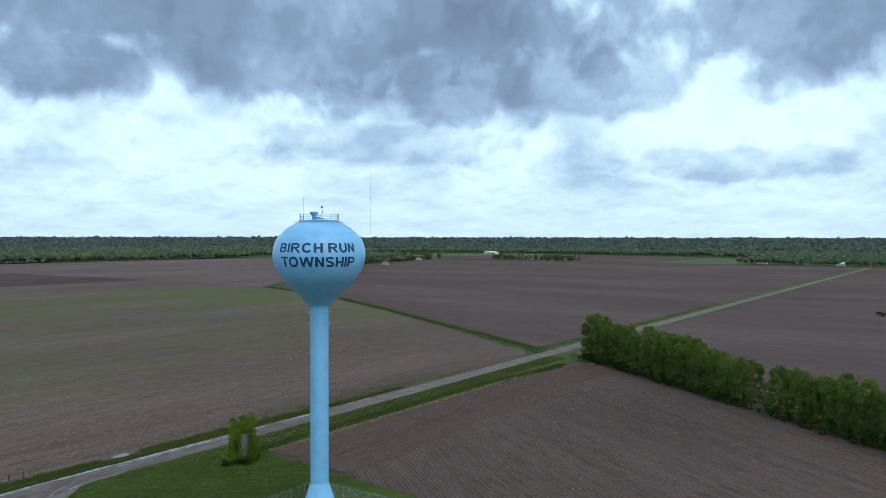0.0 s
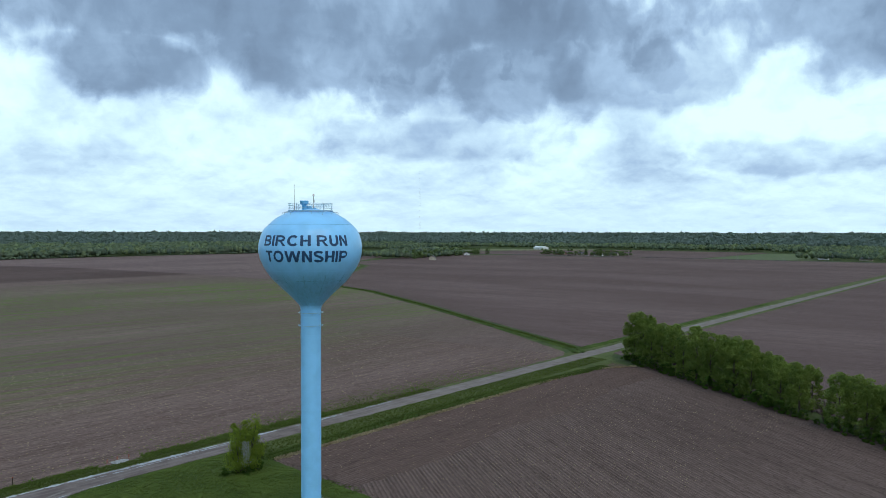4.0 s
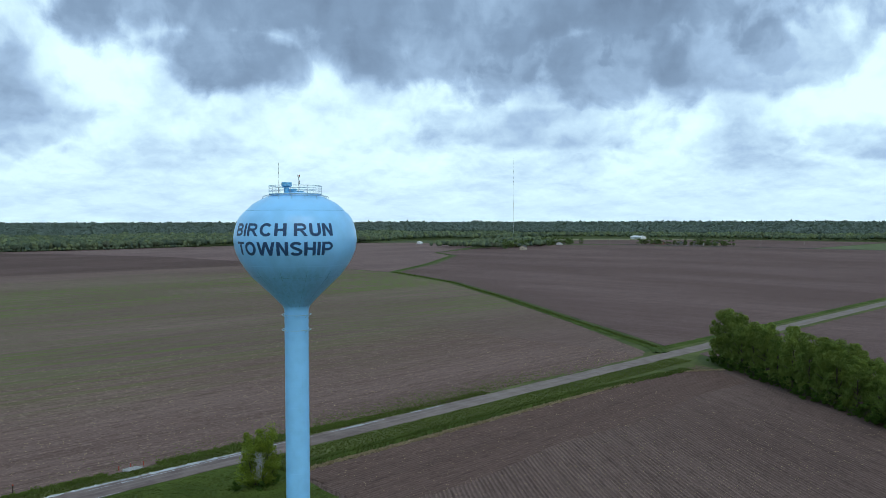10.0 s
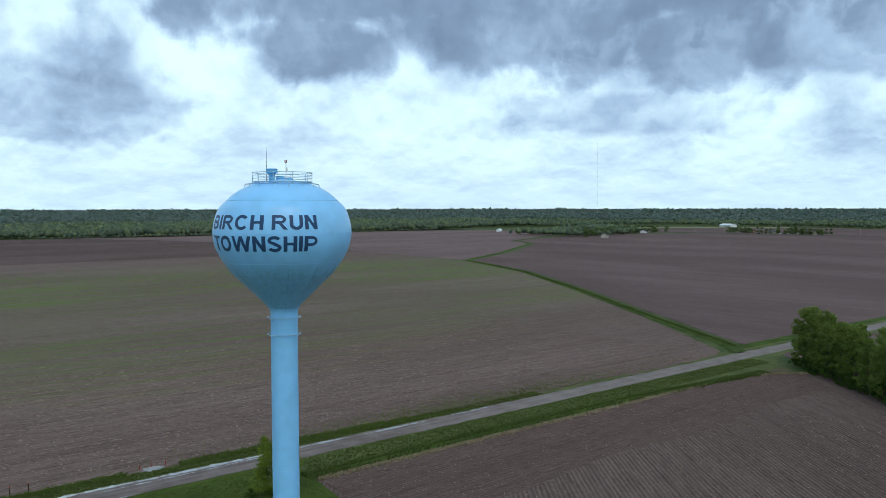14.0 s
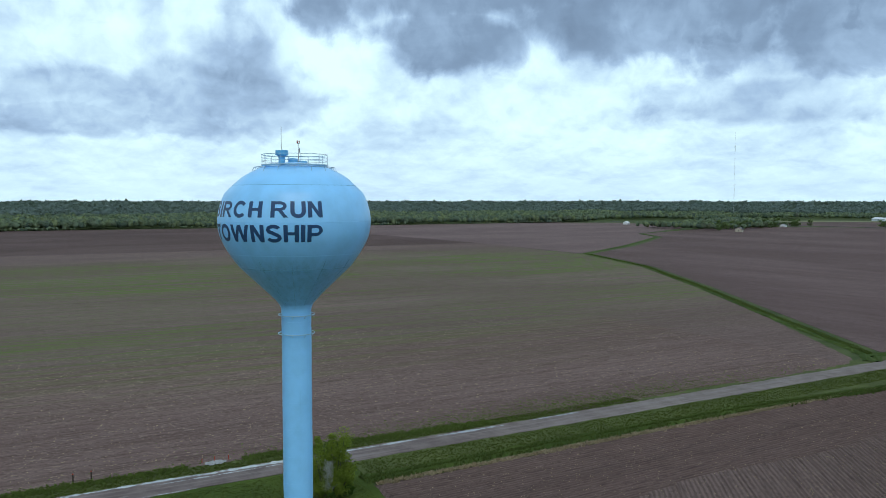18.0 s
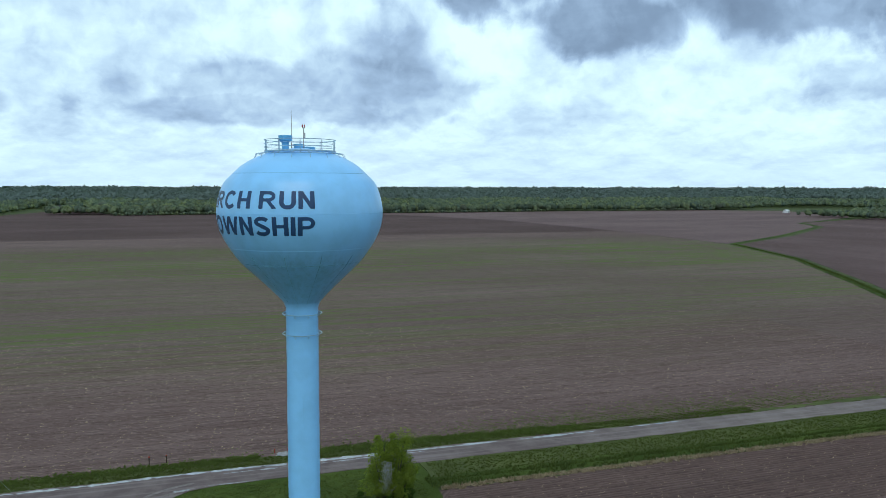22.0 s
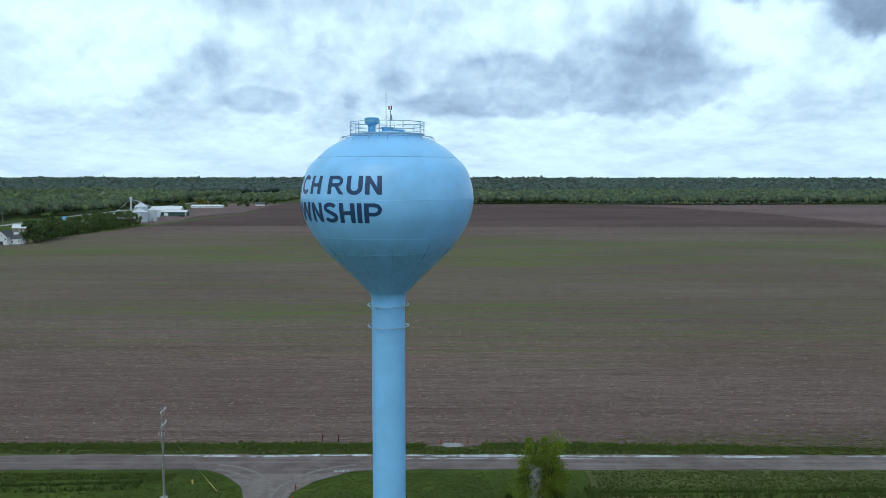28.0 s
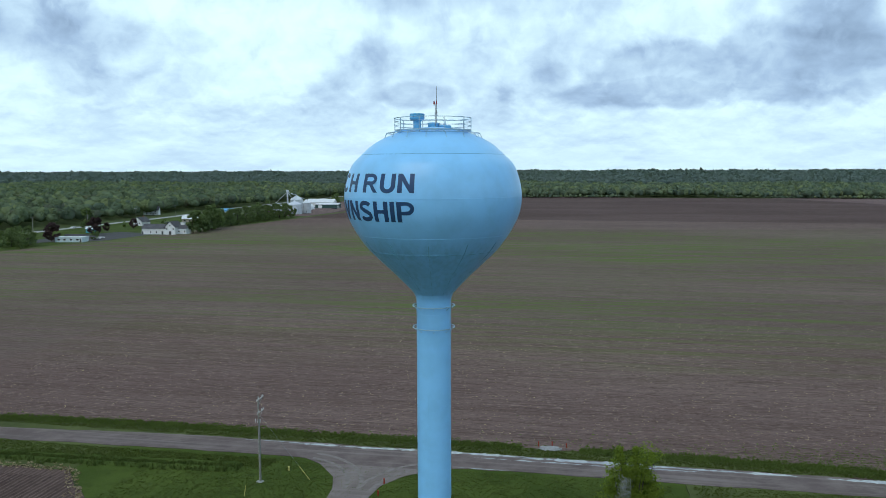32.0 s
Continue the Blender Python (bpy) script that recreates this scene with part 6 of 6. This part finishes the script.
for y, x in ((360, -371), (420, -371), (480, -371), (545, -371), (610, -372)):
    copy_thing(far_pole, pose(x, y, 0))
mast = base("radio_mast", 1704, 1404, label="very tall thin lattice radio mast above the woods", category="radio mast")
for dx, dy in ((-0.7, -0.4), (0.7, -0.4), (0, 0.8)):
    part("mast_leg", bar((dx, dy, 0), (dx, dy, 224), 0.07, None, 4), M["pale_metal"], mast)
bm = bmesh.new()
for k in range(74):
    z = k * 3
    bar((-0.7, -0.4, z), (0.7, -0.4, z + 3), 0.03, bm, 3), bar((0.7, -0.4, z), (0, 0.8, z + 3), 0.03, bm, 3), bar((0, 0.8, z), (-0.7, -0.4, z + 3), 0.03, bm, 3)
part("lattice", bm, M["pale_metal"], mast)
part("beacon", lathe([(0.2, 224), (0.3, 224.3), (0.1, 225)], 8), M["lamp_red"], mast)


# ---- vehicles ----
def car(x, y, rz, mat, label, category="car", long=4.6, high=1.45, wide=1.8):
    ob = base(category, x, y, 0.03, rz, label=label, category=category)
    a, b = long / 2, wide / 2
    bm = bmesh.new()
    side = [(-a, 0.35), (-a, 0.85), (-a * 0.62, 0.95), (-a * 0.36, high), (a * 0.3, high), (a * 0.55, 0.95), (a * 0.95, 0.82), (a, 0.35)]
    l, r = [[bm.verts.new((px, s * b * (0.86 if pz == high else 1), pz)) for px, pz in side] for s in (-1, 1)]
    for i in range(len(side)):
        j = (i + 1) % len(side)
        bm.faces.new((l[i], l[j], r[j], r[i]))
    bm.faces.new(l[::-1]), bm.faces.new(r)
    bmesh.ops.recalc_face_normals(bm, faces=bm.faces)
    body = part("body", bm, M[mat], ob)
    for s in (-1, 1):
        bm = bmesh.new()
        bm.faces.new([bm.verts.new((px, s * b * k, pz)) for px, pz, k in ((-a * 0.55, 1.0, 1.01), (a * 0.46, 1.0, 1.01), (a * 0.27, high - 0.08, 0.9), (-a * 0.33, high - 0.08, 0.9))])
        part("side_window", bm, M["glass"], body)
    for u, z0, z1, q0, q1 in ((1, 1.0, high - 0.06, 0.545, 0.315), (-1, 0.99, high - 0.06, 0.61, 0.37)):
        bm = bmesh.new()
        bm.faces.new([bm.verts.new(p) for p in ((u * a * q0 + u * 0.03, -b * 0.85, z0), (u * a * q0 + u * 0.03, b * 0.85, z0), (u * a * q1 + u * 0.03, b * 0.78, z1), (u * a * q1 + u * 0.03, -b * 0.78, z1))])
        part("windscreen", bm, M["glass"], body)
    for wx in (-a * 0.62, a * 0.62):
        for s in (-1, 1):
            wheel = part("wheel", bar((wx, s * b * 0.8, 0.33), (wx, s * b * 1.02, 0.33), 0.33, None, 16), M["tyre"], ob)
            part("rim", bar((wx, s * b * 1.02, 0.33), (wx, s * b * 1.04, 0.33), 0.2, None, 12), M["grey_metal"], wheel)
    return ob


car(-299, 391, 20, "car_white", "white parked car on the parking lot")
car(-297, 384, 15, "car_white", "white parked car beside the field")
car(-306, 377, 10, "car_white", "white parked pickup-sized van", "van", 5.4, 2.0, 2.0)
car(-313, 372, 70, "car_dark", "dark parked car beside the workshop")
car(-317, 392, 75, "car_dark", "dark parked car under a tree")
car(-325, 398, 70, "car_grey", "grey parked car on the lot")
car(-376, 470, 88, "car_white", "white car on the main road")
car(-379, 560, 88, "car_grey", "grey car on the main road")
car(-330, 525, 88, "car_dark", "dark car in a house driveway")
car(-327, 560, 88, "car_white", "white car beside a tan house")
car(-272, 770, 5, "car_dark", "dark farm pickup near the barns", "pickup", 5.4, 1.8, 2.0)
car(1188, 585, 80, "car_white", "white car at a house on the cross road")
car(1186, 620, 80, "car_dark", "dark car at a house on the cross road")

# red tillage machine standing in the field
disc = base("disc_harrow", 408, -37, 0, 25, label="red disc harrow standing on the tilled field", category="farm machine")
part("frame", block((-3.5, -0.2, 0.9), (3.5, 0.2, 1.2), None, 0.04), M["dark_red"], disc)
part("frame", block((-3.5, 1.8, 0.9), (3.5, 2.2, 1.2), None, 0.04), M["dark_red"], disc)
part("drawbar", block((-0.2, -4.5, 0.7), (0.2, 2.2, 0.95), None, 0.04), M["dark_red"], disc)
for s in (-1, 1):
    part("folded_wing", block((s * 3.6 - 0.25, -0.6, 1.0), (s * 3.6 + 0.25, 2.6, 2.1), None, 0.05), M["dark_red"], disc)
    part("wheel", bar((s * 1.6, 1.0, 0.5), (s * 1.9, 1.0, 0.5), 0.5, None, 16), M["tyre"], disc)
    for k in range(7):
        for y in (-0.3, 2.3):
            part("disc_blade", bar((s * (0.4 + 0.45 * k), y, 0.33), (s * (0.4 + 0.45 * k) + 0.04, y, 0.33), 0.33, None, 14), M["grey_metal"], disc)

# ---- single trees round the buildings ----
mid = tree(81, 12, 4.6, 1.4, 30, 70, 0.42, M["leaf_mid"], "rounded green tree beside the buildings", x=-309, y=338, group="trees by the field edge")
mid2 = tree(82, 10, 4.4, 1.0, 28, 70, 0.42, M["leaf_mid"], "broad green tree beside the buildings", x=-307, y=330, group="trees by the field edge")
plum = tree(83, 7, 3.2, 1.0, 34, 90, 0.3, M["leaf_plum"], "small dark plum-leaved tree on the lawn", x=-330, y=443)
gold = tree(84, 10, 5.0, 0.8, 26, 60, 0.45, M["leaf_gold"], "yellow-flowering tree behind the barns", x=-341, y=1050)
plum2 = plant_copy(plum, -312, 362, 1.8, 50, 1.0, "tall plum-leaved tree beside the workshop")
plant_copy(plum, -320, 416, 1.8, 90, 1.0, "tall plum-leaved tree on the parking lot")
plant_copy(plum, -326, 470, 1.2, 20, 1.0)
for x, y, s in ((-322, 345, 1.2), (-330, 352, 1.1), (-316, 333, 1.0), (-312, 344, 0.9), (-318, 325, 1.1), (-326, 318, 1.0), (-303, 324, 0.8)):
    plant_copy(mid2, x, y, s, rr.uniform(0, 360))
plant_copy(mid, -344, 441, 1.45, 10, 1.0, "rounded lawn tree by the main road")
plant_copy(mid2, -296, 381, 0.7, 70, 0.9, "low round bush beside the parking lot")
for k in range(9):
    plant_copy(mid2 if k % 2 else mid, -259 + rr.uniform(-3, 3) - 0.3 * k, 437 + k * 5.5, rr.uniform(1.25, 1.6), rr.uniform(0, 360))
for k in range(22):
    plant_copy(mid if k % 3 else mid2, -270 + 0.055 * k * 5.6 + rr.uniform(-3, 3), 492 + k * 6.2, rr.uniform(0.9, 1.2), rr.uniform(0, 360))
for k in range(12):
    plant_copy(mid, -277 + rr.uniform(-3, 2), 505 + k * 11, rr.uniform(0.9, 1.25), rr.uniform(0, 360))
for x, y, s in ((-328, 1042, 0.8), (-336, 1060, 1.05), (-322, 1055, 0.7)):
    plant_copy(gold, x, y, s, rr.uniform(0, 360))
for x, y, s in ((-315, 900, 1.35), (-318, 915, 1.2), (-280, 1042, 1.2), (-273, 1050, 1.25), (-258, 1110, 1.3), (-250, 1118, 1.2), (-300, 1040, 1.0), (-345, 880, 1.2), (-350, 860, 1.1), (-312, 1060, 1.2), (-330, 700, 0.9), (-328, 720, 1.0), (-340, 480, 0.4), (-318, 500, 0.45), (-314, 490, 0.4)):
    plant_copy(mid if s < 1.25 else mid2, x, y, s, rr.uniform(0, 360))
for k in range(46):
    plant_copy(mid if k % 2 else mid2, rr.uniform(845, 1060), 0, 1, 0).matrix_basis = pose(*(lambda u: (850 + 300 * u + rr.uniform(-8, 22), 700 + 95 * u + rr.uniform(0, 40) - (u > 0.6) * 70 * (u - 0.6), 0))(k / 46), 0, 0, rr.uniform(0, 360)) @ Matrix.Diagonal((1.1, 1.1, rr.uniform(0.9, 1.25), 1))
for k in range(54):
    plant_copy(mid if k % 2 else mid2, 1188 + rr.uniform(0, 45), rr.choice((rr.uniform(500, 620), rr.uniform(535, 600), rr.uniform(640, 690))), rr.uniform(0.7, 1.1), rr.uniform(0, 360))
